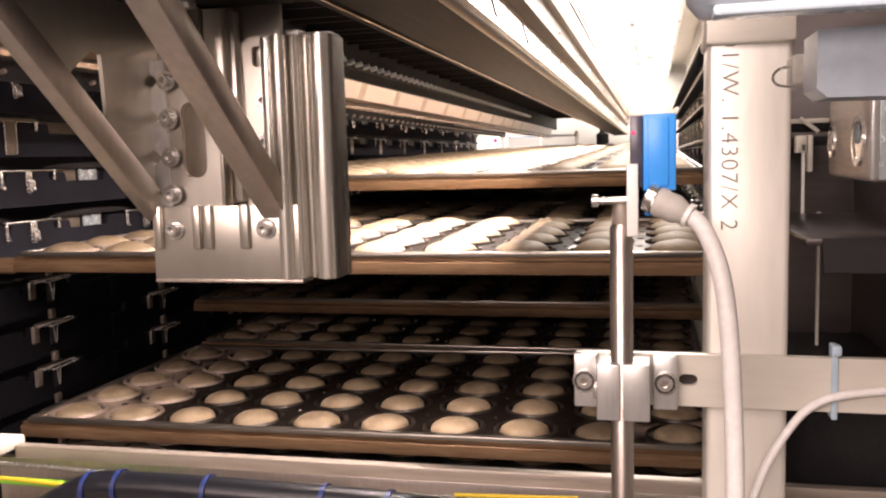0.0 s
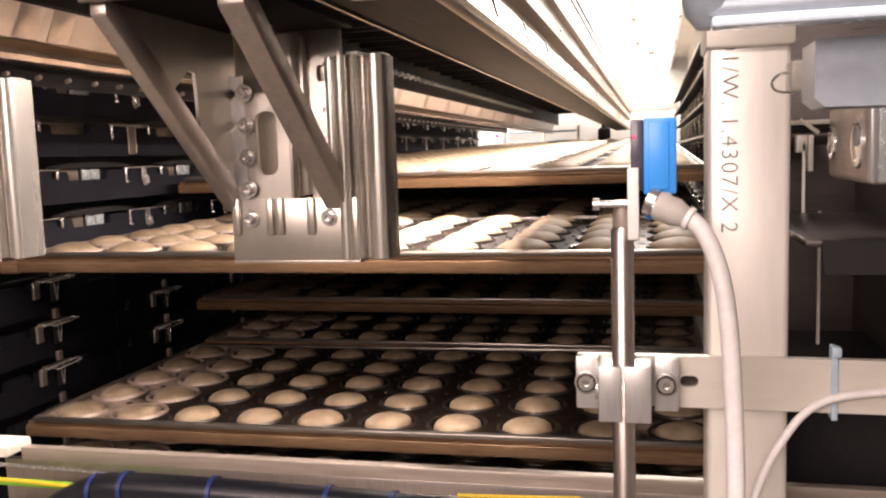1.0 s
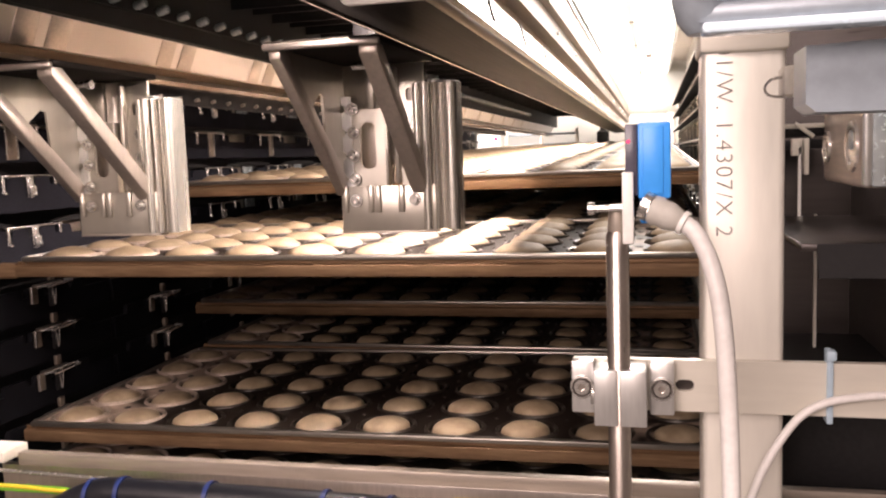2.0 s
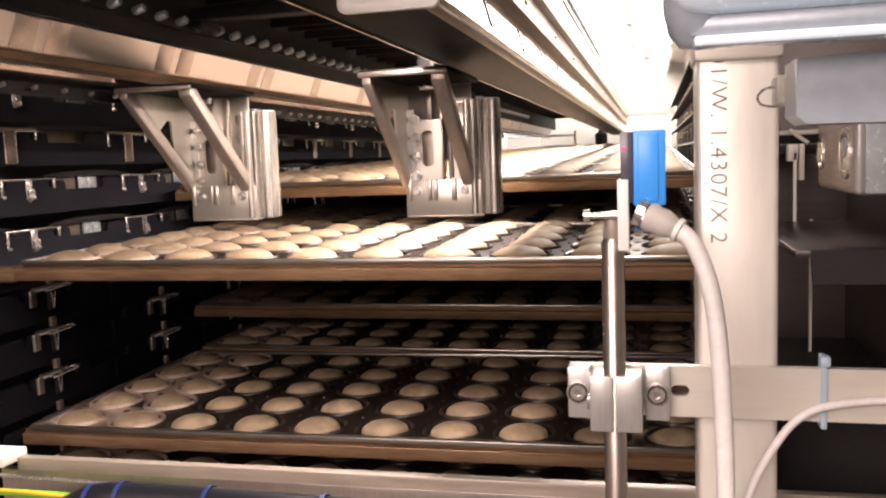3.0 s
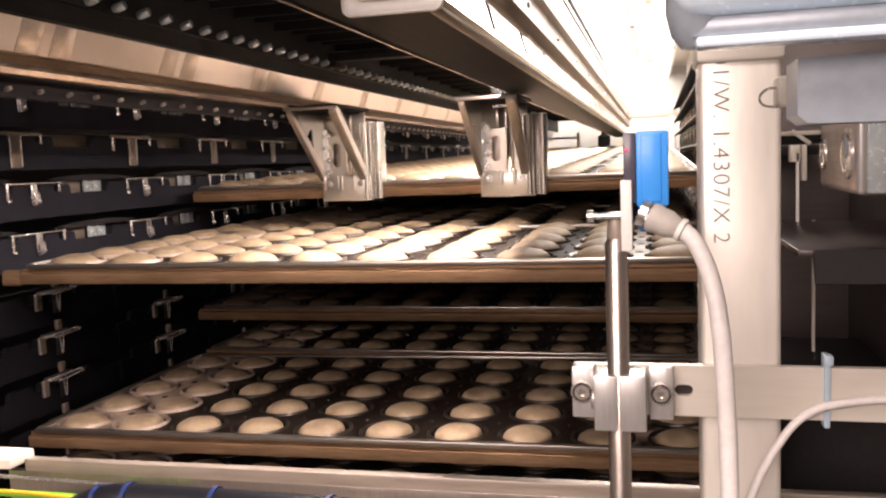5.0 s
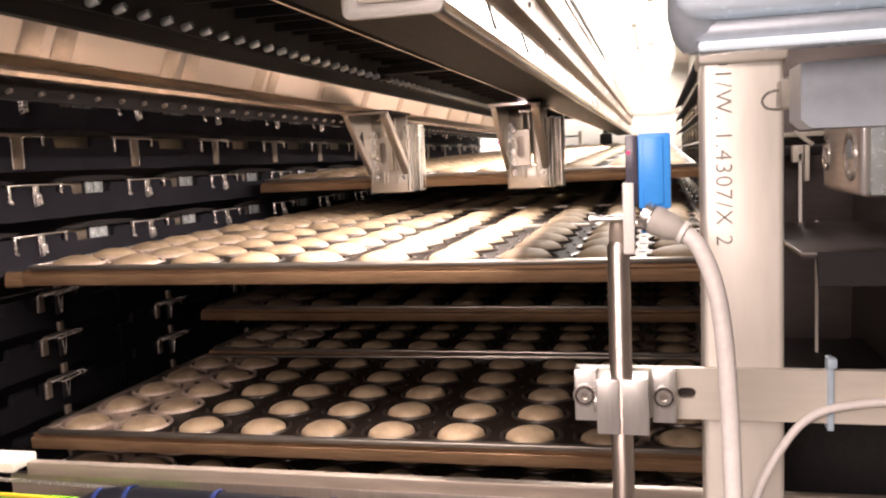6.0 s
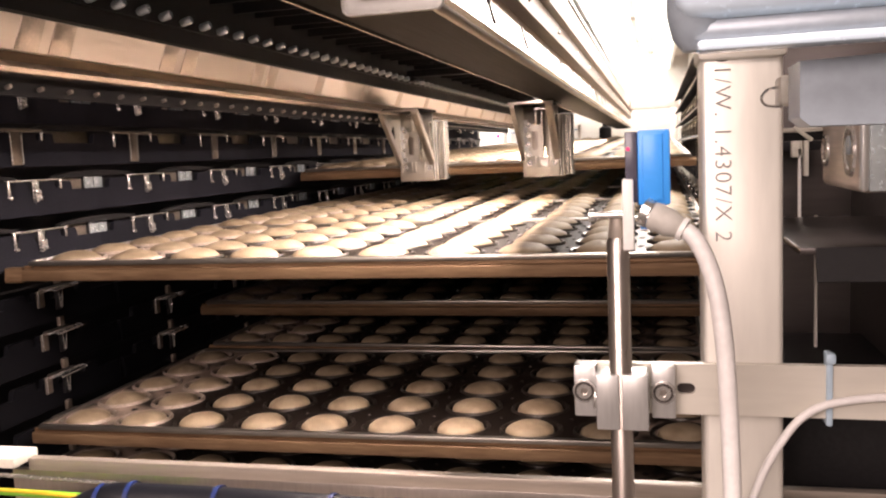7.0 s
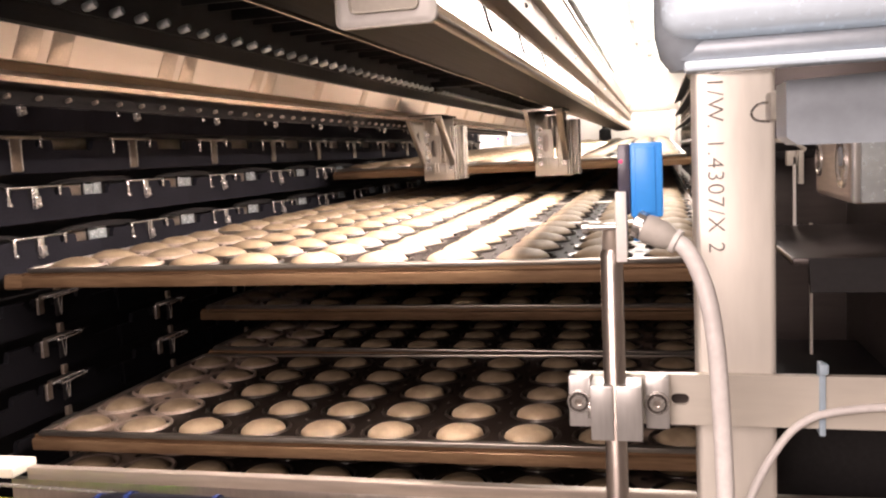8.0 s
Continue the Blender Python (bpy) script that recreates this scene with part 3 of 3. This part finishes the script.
part("body", lathe([(0, -.02), (.040, -.02), (.048, .0), (.048, .07), (.024, .085), (0, .085)], 18), BLACKENED, noz)
hang = thing("hanger_bar", "pale slotted hanger bar hanging from the aisle ceiling", "hanger bar", pose(-.012, 3.5, .355))
part("strip", box(-.013, -.004, 0, .013, .004, .270, .002), BEIGE_AL, hang)
for k in range(5):
    part("rung", box(-.017, -.008, .012 + .055 * k, .017, -.003, .020 + .055 * k, .001), CREAM_PL, hang)
rack = thing("storage_rack", "pale tubular rack in the bright room beyond the line", "rack", pose(-.80, 6.3, 0))
for x in (-.26, .0, .26):
    part("post", box(x - .012, -.012, -1.5, x + .012, .012, .17, .003), CEIL, rack)
for z in (-.02, .055, .13):
    part("rail", box(-.27, -.010, z, .27, .010, z + .014, .003), HOUSING_D, rack)
cab = thing("white_cabinet", "white cabinet in the bright room beyond the line", "cabinet", pose(-1.22, 6.5, 0))
part("body", box(-.09, -.10, -1.5, .09, .10, .15, .008), FAR, cab)
part("status_lamp", moved(lathe([(0, .01), (.012, .008), (.014, 0)], 12), pose(.06, -.10, .12, 90)), RED_SPOT, cab, "small magenta status lamp")
gate = thing("cross_portal", "pale steel portal across the end of the aisle", "portal")
part("crossbar", box(-.17, 6.2, .255, .16, 6.3, .36, .006), BEIGE_AL, gate)
part("post", box(.10, 6.2, -1.5, .15, 6.3, .255, .006), BEIGE_AL, gate)
part("post", box(-.17, 6.2, .36, -.14, 6.3, .72, .006), BEIGE_AL, gate)

# ---------------------------------------------------------------- pusher brackets of the carriage
BOLT = bolt_mesh("bolt", .0050)


def hole_plate(rect, hole, r, y0, y1):
    """An upright plate between y0 and y1 with one rounded opening; rect and hole are x0, x1, z0, z1."""
    bm = bmesh.new()
    x0, x1, z0, z1 = rect
    a0, a1, b0, b1 = hole
    inner = []
    for cx, cz, start in ((a1 - r, b1 - r, 0), (a0 + r, b1 - r, 90), (a0 + r, b0 + r, 180), (a1 - r, b0 + r, 270)):
        for k in range(5):
            a = radians(start + 22.5 * k)
            inner.append((cx + r * math.cos(a), cz + r * math.sin(a)))
    mx, mz = (a0 + a1) / 2, (b0 + b1) / 2
    outer = []
    for k, (x, z) in enumerate(inner):
        if k % 5 == 2:
            outer.append((x1 if x > mx else x0, z1 if z > mz else z0))
        elif (k % 5 < 2) == (k // 5 in (0, 2)):
            outer.append((x1 if x > mx else x0, z))
        else:
            outer.append((x, z1 if z > mz else z0))
    loops = [[bm.verts.new((x, y, z)) for x, z in pts] for pts, y in ((inner, y0), (outer, y0), (outer, y1), (inner, y1))]
    n = len(inner)
    for a, b in zip(loops, loops[1:] + loops[:1]):
        for k in range(n):
            m = (k + 1) % n
            bm.faces.new((a[k], a[m], b[m], b[k]))
    return bm


def fluted(lobes, back, floor):
    """Outline of a drawn profile: rounded lobes (x0, x1, depth) with grooves between them."""
    out = [(lobes[0][0], back)]
    for x0, x1, depth in lobes:
        for k in range(9):
            a = math.pi * k / 8
            out.append(((x0 + x1) / 2 - (x1 - x0) / 2 * math.cos(a), floor - depth * math.sin(a) ** .6))
    return out + [(lobes[-1][1], back)]


def make_bracket():
    """Origin at the foot of the plate, in the middle; the struts lean out towards -y."""
    b = thing("pusher_bracket", "sheet steel pusher bracket with two slanting struts under the carriage", "bracket", group="pusher brackets of the carriage")
    w = .152
    h = .180
    part("slotted_plate", hole_plate((-.063, -.015, .056, .152), (-.050, -.030, .079, .136), .008, -.008, -.004), BRACKET, b, "plate with a long slot")
    part("back_plate", box(-.063, .014, .058, -.015, .017, .152, .0008), STRUT, b, "inner back plate")
    part("fold", box(-.0165, -.013, .056, -.0135, 0, .152, .001), BRACKET, b, "bright folded edge")
    part("channel_strip", box(-.0420, -.009, .152, -.0300, -.002, .206, .002), BRACKET, b)
    arc = [(-.030 + .024 * k / 8, -.002 + .006 * math.sin(math.pi * k / 8)) for k in range(9)]
    part("channel", extrude_z(arc + [(x, y + .0015) for x, y in reversed(arc)], .088, .205), BRACKET, b, "hollow folded channel")
    part("fold", box(-.0065, -.011, .060, 0, -.001, .201, .0022), BRACKET, b, "bright folded edge")
    part("bolt_plate", hole_plate((.0, .030, .056, .1785), (.009, .0265, .160, .175), .003, -.003, 0), BRACKET, b, "plate with a square opening")
    lobes = ((.019, .0290, .007), (.0290, .0425, .014), (.0440, .0515, .011), (.0525, .0560, .004), (.0575, .0745, .012))
    part("profile", extrude_z(fluted(lobes, .016, -.006), .003, h), PROFILE, b, "grooved aluminium profile")
    part("end_cap", box(.040, -.012, h, .051, .004, h + .004, .001), ALU, b)
    part("end_cap", box(.052, -.010, h, .074, .010, h + .0015, .0006), ALU, b)
    # foot plate with pressed ribs
    part("foot_plate", box(-w / 2, -.014, .0, .047, -.009, .0575, .0008), BRACKET, b)
    for x0, x1 in ((-.0725, -.0665), (-.0405, -.0335), (-.0310, -.0240), (-.0013, .0065), (.0325, .0362)):
        part("rib", box(x0, -.0185, .025, x1, -.0135, .0585, .0018), BRACKET, b)
    part("rim_weld", box(-w / 2, -.0145, -.001, .047, .004, .0015, .0006), STRUT, b)
    for x in (-.0565, .0195):
        part("bolt", BOLT, None, b, "hexagon socket bolt", pose(x, -.0145, .040))
    # strip with half-round bites along its edge
    edge = []
    for k in range(4):
        z = .0665 + .0287 * k
        edge += [(-.0665 - .0095 * (1 - math.sin(math.pi * q / 6)), z + .0075 * (q / 3 - 1)) for q in range(7)]
    strip_line = [(-.076, .056)] + edge + [(-.076, .168), (-.0600, .168), (-.0600, .056)]
    part("bitten_strip", prism([(x, 0, z) for x, z in strip_line], Vector((0, 1, 0)), -.0115, -.0085), ALU, b, "bright strip with half-round bites")
    for k in range(4):
        part("bolt", BOLT, None, b, "", pose(-.0580, -.0115, .0665 + .0287 * k))
    for z in (.104, .1345):
        part("bolt", BOLT, None, b, "", pose(.0180, -.003, z))
    # upper flange joining the plate to the carriage
    part("upper_flange", box(-w / 2, .004, h - .03, .030, .009, .2065, .001), BRACKET, b)
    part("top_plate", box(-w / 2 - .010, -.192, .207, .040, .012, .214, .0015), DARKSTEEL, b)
    part("top_edge", box(-w / 2 - .010, -.198, .204, .040, -.192, .211, .002), ROD, b, "folded front edge")
    # web of the outer gusset, with a sloping front
    web = prism([(0, 0, .060), (0, 0, .2065), (0, -.176, .2065), (0, -.105, .150), (0, -.080, .168), (0, -.070, .166), (0, -.066, .112)], Vector((1, 0, 0)), -w / 2 + .001, -w / 2 + .004)
    part("web", web, BRACKET, b)
    part("web_fold", box(-w / 2 - .003, -.006, .062, -w / 2 + .003, -.002, .200, .001), STRUT, b)
    for x, wide in ((-w / 2 - .006, .013), (.016, .020)):
        strut = prism([(0, -.012, .046), (0, .0, .062), (0, -.172, .2065), (0, -.190, .2065), (0, -.190, .196)], Vector((1, 0, 0)), x, x + wide)
        bmesh.ops.bevel(strut, geom=strut.edges[:], offset=.0016, segments=2, affect="EDGES", profile=.5)
        part("strut", strut, STRUT, b, "slanting folded strut")
    part("cross_bolt", moved(lathe([(0, 0), (.004, 0), (.004, .03), (.006, .03), (.006, .036), (0, .036)], 10), pose(-.03, -.080, .196, 0, 90)), CHROME, b)
    return b


BR_R = make_bracket()
carr = thing("push_carriage", "dark cross beam of the push carriage above the trays", "carriage")
part("cross_beam", box(-.725, -.034, .238, -.310, .0, .258, .002), BLACKENED, carr)
part("stem", box(-.346, -.030, .125, -.326, -.004, .238, .001), BLACKENED, carr)
for x in (-.710, -.330):
    part("slide_block", box(x - .012, -.05, .224, x + .012, .016, .236, .002), BLACKENED, carr)
BR_L = copy_thing(BR_R, pose(-.698, 1.5, -.1))

# ---------------------------------------------------------------- sensor post in the foreground
post = thing("steel_post", "upright stainless tube post with printed steel grade", "post")
part("tube", box(.0335, .585, -1.5, .0845, .635, .30, .004, seg=3), STEEL_V, post)
part("sleeve", box(.0315, .580, .0545, .0865, .640, .14, .003), STEEL_X, post, "upper steel sleeve")
part("foot_plate", box(.0, .56, -1.5, .12, .66, -1.492, .001), STEEL_X, post)


def lettering(text, size, m, parent, mat):
    cu = bpy.data.curves.new("print", "FONT")
    cu.body, cu.size, cu.extrude, cu.space_character = text, size, .0001, 1.12
    cu.offset = -.00016
    tmp = new("print_tmp", cu)
    me = bpy.data.meshes.new_from_object(tmp.evaluated_get(bpy.context.evaluated_depsgraph_get()))
    bpy.data.objects.remove(tmp)
    me.materials.clear()
    me.materials.append(mat)
    ob = new("printed_grade", me)
    ob.parent, ob.matrix_basis = parent, m
    return tagged(ob, "dark printed steel grade reading 01/W. 1.4307/X 2")


lettering("01/W. 1.4307/X 2", .0152, Matrix.Translation((.0420, .5846, .0605)) @ pose(0, 0, 0, 90, 0, 0) @ pose(0, 0, 0, 0, 0, -90), post, INK)

bar = thing("mounting_bar", "flat stainless mounting bar with slotted end across the post", "mounting bar")
part("bar", hole_plate((-.052, .40, -.1805, -.1455), (.0155, .0275, -.1665, -.1588), .0037, .577, .583), STEEL_X, bar)
part("slot_back", box(.0160, .5805, -.167, .0280, .584, -.158), PANEL_D, bar, "dark slot")

clamp = thing("rod_clamp", "machined aluminium cross clamp holding the rod on the bar", "clamp")
part("wing", box(-.0525, .566, -.1805, -.0375, .577, -.1450, .001), ALU, clamp)
part("wing", box(-.0010, .566, -.1805, .0145, .577, -.1450, .001), ALU, clamp)
part("jaw", box(-.0365, .549, -.184, -.0216, .577, -.1470, .0008), ALU, clamp)
part("jaw", box(-.0198, .549, -.184, -.0030, .577, -.1470, .0008), ALU, clamp)
part("latch", box(-.0395, .560, -.173, -.0365, .570, -.164, .0008), CHROME, clamp)
SOCKET = mesh_of("socket_screw", moved(lathe([(0, .001), (.0022, .001), (.0022, .003), (.0044, .003), (.0046, .0008), (.0056, .0008), (.0058, .0016), (.0068, .0014), (.007, 0)], 22), pose(0, 0, 0, 90)), CHROME)
for x in (-.0455, .0065):
    sc = part("socket_screw", SOCKET, None, clamp, "recessed socket screw", pose(x, .566, -.1625) @ Matrix.Diagonal((1.15, 1, 1.15, 1)))
    part("socket", moved(lathe([(0, .0013), (.0021, .0012), (.0021, 0)], 6), pose(0, 0, 0, 90)), ROD, sc, "dark hexagon socket")
    part("ring", moved(lathe([(.0047, .0011), (.0055, .0011)], 22), pose(0, 0, 0, 90)), PANEL_D, sc)

rod = thing("support_rod", "ground steel rod carrying the light sensor", "rod")
part("shaft", moved(lathe([(0, -1.26), (.0074, -1.26), (.0074, -.004), (.0050, 0), (0, 0)], 24), pose(-.0207, .560, -.056)), ROD, rod)
part("neck", moved(lathe([(.0050, 0), (.0062, .004), (.0050, .02), (0, .02)], 18), pose(-.0207, .560, -.060)), STRUT, rod)

sens = thing("light_sensor", "blue plastic photoelectric sensor with dark lens face", "sensor")
part("housing", box(-.0070, .548, -.036, .0130, .592, .0115, .0016), BLUE, sens, "bright blue housing")
part("rib", box(-.0040, .5466, -.033, .0085, .5485, .009, .0006), BLUE, sens)
part("lens_face", box(-.0148, .549, -.034, -.0071, .591, .0108, .001), FACE, sens, "dark glossy lens face")
part("foot", box(-.0060, .556, -.0520, .0040, .588, -.0365, .001), BLUE, sens)
part("indicator", moved(lathe([(0, .0008), (.0010, .0006), (.0013, 0)], 12), pose(-.0128, .549, .000, 90)), RED_SPOT, sens, "small red indicator light")
part("plate", box(-.0168, .544, -.064, -.0098, .562, -.019, .0008), WHITE_PL, sens, "white mounting plate")
part("screw", moved(lathe([(0, 0), (.0022, 0), (.0022, .018), (.0042, .018), (.0042, .022), (0, .022)], 14), pose(-.0165, .553, -.042, 0, -90)), CHROME, sens, "knurled clamping screw")
plug = part("plug", moved(lathe([(.0045, 0), (.0088, .001), (.0096, .005), (.0088, .007), (.0090, .013), (.0062, .0205), (.0056, .021), (0, .021)], 20), pose(.0005, .545, -.0415, 0, 115, -14)), GREY_PLUG, sens, "grey round cable plug")
part("nut", moved(lathe([(.0068, -.005), (.0092, -.005), (.0092, 0), (.0068, 0)], 12), pose(.0005, .545, -.0415, 0, 115, -14)), CHROME, plug)
part("collar", moved(lathe([(.0040, 0), (.0076, 0), (.0076, .003), (.0040, .003)], 16), pose(.0186, .5405, -.0500, 0, 118, -14)), WHITE_PL, plug)
solid("sensor_cable", tube([(.018, .541, -.0497), (.0255, .538, -.0550), (.0320, .533, -.066), (.0380, .526, -.085), (.0418, .520, -.112), (.0440, .516, -.15), (.0455, .513, -.20), (.046, .512, -.26), (.046, .515, -.36), (.05, .53, -.6)], .0054, 16), GREY_CABLE, "grey round sensor cable hanging in a curve", "cable")
solid("thin_cable", tube([(.060, .55, -.33), (.0560, .555, -.262), (.0640, .560, -.225), (.0790, .566, -.196), (.0960, .570, -.176), (.120, .572, -.167), (.17, .572, -.163), (.30, .572, -.165)], .0027, 12), GREY_CABLE, "thin pale cable looping up to the bar", "cable")
tie = thing("cable_tie", "pale blue nylon cable tie around the bar", "cable tie")
part("band", box(.1090, .5745, -.1850, .1128, .5862, -.137, .0008), TIE_LIGHT, tie)
part("head", box(.1078, .570, -.143, .1140, .5785, -.136, .0016), TIE_LIGHT, tie)

# ---------------------------------------------------------------- foreground frame with wiring
frame_rail = thing("frame_rail", "brushed steel frame rail in front of the trays", "frame rail", pose(0, 0, 0))
rail_pose = pose(-.578, .630, -.2665, 0, 0, 1.3)
part("angle", box(0, .022, -.012, 1.05, .032, 0, .0012), FRAMEST, frame_rail, at=rail_pose)
part("front_face", box(-.02, .024, -.060, 1.05, .031, -.012, .001), ROD, frame_rail, at=rail_pose)
part("end_cap", box(-.14, .004, -.004, .0, .037, .006, .0015), CREAM_PL, frame_rail, "cream end cap", rail_pose)
part("leg", box(-.06, -.02, -1.233, -.01, .022, -.075, .002), STEEL_V, frame_rail, at=rail_pose)
part("leg", box(.70, -.02, -1.233, .75, .022, -.075, .002), STEEL_V, frame_rail, at=rail_pose)
part("cable_tray", box(-.30, -.14, -.074, 1.05, .031, -.062, .001), FRAMEST, frame_rail, at=rail_pose)
wire = thing("cable_loom", "black conduit with blue ties and loose coloured wires on the rail", "cable loom")
part("conduit", tube([(-.60, .60, -.327), (-.53, .60, -.312), (-.49, .60, -.292), (-.455, .60, -.2775), (-.42, .60, -.2750), (-.35, .60, -.2745), (-.25, .60, -.2755), (-.19, .60, -.2770), (-.05, .60, -.285), (.15, .60, -.300)], .0125, 16), CONDUIT, wire)
part("rod", tube([(-.90, .640, -.277), (-.567, .628, -.2745), (-.246, .622, -.2755), (-.065, .620, -.2695), (.10, .620, -.2670)], .0018, 10), CHROME, wire, "thin bright rod")
part("green_wire", tube([(-.80, .620, -.286), (-.568, .618, -.2855), (-.51, .616, -.2845), (-.44, .61, -.283)], .0034, 10), WIRE_G, wire, "green and yellow earth wire")
part("yellow_wire", tube([(-.80, .6165, -.2830), (-.568, .6145, -.2825), (-.51, .6125, -.2830), (-.44, .608, -.282)], .0018, 10), WIRE_Y, wire, "yellow wire")
part("yellow_sleeve", tube([(-.150, .6185, -.2705), (-.10, .6185, -.2685), (-.055, .6185, -.2665)], .0016, 10), WIRE_Y, wire, "yellow sleeve")
for x, y, z in ((-.460, .600, -.2790), (-.430, .600, -.2753), (-.349, .600, -.2745), (-.249, .600, -.2755), (-.196, .600, -.2768)):
    part("tie", moved(lathe([(.0126, -.002), (.0140, -.002), (.0140, .002), (.0126, .002), (.0126, -.002)], 18), pose(x, y, z, 0, 90, 0)), TIE_BLUE, wire, "blue nylon tie")

# ---------------------------------------------------------------- right-hand side
mach = thing("side_machine", "dark machine housing with shelf beside the post", "machine")
part("back_panel", box(.085, .98, -.60, .60, 1.0, .30, .002), PANEL_D, mach)
part("side_panel", box(.205, .74, -.60, .215, .98, .02, .002), PANEL_D, mach)
part("shelf", box(.098, .610, -.077, .30, .850, -.072, .001), PANEL_D, mach, "dark shelf plate")
part("shelf_flange", extrude_x([(.609, -.072), (.600, -.094), (.604, -.095), (.613, -.075)], .108, .30), BLACKENED, mach)
part("black_box", box(.10, .70, -.30, .26, .95, -.20, .02, seg=4), BLACKENED, mach)
part("stay", box(.1345, .86, -.077, .1370, .864, -.008), WHITE_PL, mach, "thin pale stay")
part("terminal", box(.1290, .86, -.016, .1385, .872, .0, .001), CREAM_PL, mach)
part("terminal", box(.1395, .86, -.034, .1440, .872, .0, .001), CREAM_PL, mach)
part("terminal_bar", box(.085, .872, -.010, .165, .98, -.001, .001), BLACKENED, mach)
part("stay", box(.150, .865, -.20, .1525, .869, -.072), STEEL_V, mach)
actu = thing("actuator_block", "worn beige aluminium actuator block with round end discs", "actuator")
part("block", box(.128, .580, -.0345, .20, .704, .030, .005, seg=3), BEIGE_AL, actu)
part("side_cover", box(.1330, .575, -.0335, .20, .581, .030, .002), WHITE_ST, actu, "brushed end cover")
part("edge_strip", box(.1275, .574, -.0335, .1335, .580, .030, .0025, seg=3), ALU, actu, "bright rounded edge")
for y, r in ((.604, 1.15), (.686, .80)):
    part("disc", moved(lathe([(0, .0008), (.0095 * r, .0008), (.0105 * r, .0018), (.0142 * r, .0018), (.015 * r, 0)], 24), pose(.128, y, -.008, 0, -90)), HOOK, actu, "round steel disc")
part("badge", moved(lathe([(0, .001), (.006, .0008), (.0065, 0)], 16), pose(.1268, .604, -.004, 0, -90)), HOUSING_D, actu)
part("bracket_arm", box(.092, .700, .0, .130, .712, .0085, .001), BLACKENED, actu)
part("arm_edge", box(.092, .6985, .0065, .128, .701, .0100, .0008), CREAM_PL, actu, "pale edge of the arm")
part("arm_brace", moved(box(-.0015, -.001, -.0085, .0015, .001, .0085, .0005), pose(.1135, .698, .0052, 0, -52)), CREAM_PL, actu, "pale slanting brace")

hous = thing("gear_housing", "glossy blue-grey cast machine housing close overhead", "housing")
part("body", box(.012, .332, .0480, .17, .356, .16, .010, seg=4), HOUSING, hous)
part("neck", box(.018, .340, .0398, .17, .352, .0490, .003), HOUSING_D, hous, "grey recessed neck")
part("flange", box(.0205, .336, .0362, .17, .350, .0402, .0012), HOUSING, hous, "lower flange")
part("boss", moved(lathe([(0, 0), (.006, 0), (.010, .005), (.012, .014), (.012, .06), (0, .06)], 24), pose(.0215, .350, .0375)), HOUSING_D, hous)
arm = thing("cast_arm", "blue-grey cast arm with pale sensor tip and wire loop", "arm")
part("arm", extrude_y([(.060, .010), (.064, .0065), (.10, .006), (.18, .010), (.18, .036), (.060, .032)], .36, .39), HOUSING_D, arm)
part("tip", box(.066, .462, .019, .080, .482, .034, .002), CREAM_PL, arm, "pale sensor tip")
part("loop", tube([(.068, .468, .0185), (.060, .466, .0195), (.0575, .465, .0235), (.061, .466, .0275), (.068, .468, .0285)], .0007, 8), CHROME, arm, "thin wire loop")

tag = thing("label_holder", "white rounded plastic label holder hanging close overhead", "label holder")
part("frame", box(-.199, .548, .0970, -.129, .554, .135, .0055, seg=4), WHITE_PL, tag)
part("insert", box(-.188, .5465, .1060, -.140, .5485, .1345, .004), CREAM_PL, tag, "raised cream insert")
part("hanger", box(-.1955, .5485, .134, -.187, .5535, .205, .001), WHITE_PL, tag)


# ---------------------------------------------------------------- what moves
def motions():
    run = [(0, .620), (.5, .662), (1, .742), (1.5, .882), (2.0, 1.035), (2.5, 1.185), (3, 1.333), (3.5, 1.482), (4, 1.625), (4.5, 1.768), (4.75, 1.838),
           (5.25, 2.00), (5.6, 2.12), (6, 2.262), (6.5, 2.41), (7, 2.555), (7.5, 2.705), (8, 2.85)]
    for ob, x, dy in ((BR_R, -.300, 0), (BR_L, -.686, .010)):
        walk(ob, [(t, pose(x - .006 * max(0, y - 1.5), y - .020 + dy, -.1005 + .0126 * (y - .62))) for t, y in run])
    walk(carr, [(t, pose(0, y - .020, 0)) for t, y in run])
    for ob, m in MOVING:
        rows = [(0, m), (4.6, m)]
        for t, y in run:
            if t >= 4.75:
                d = max(0, y - TRAIN_Y0)
                rows.append((t, Matrix.Translation((0, d, SLOPE * d)) @ m))
        walk(ob, rows)


motions()
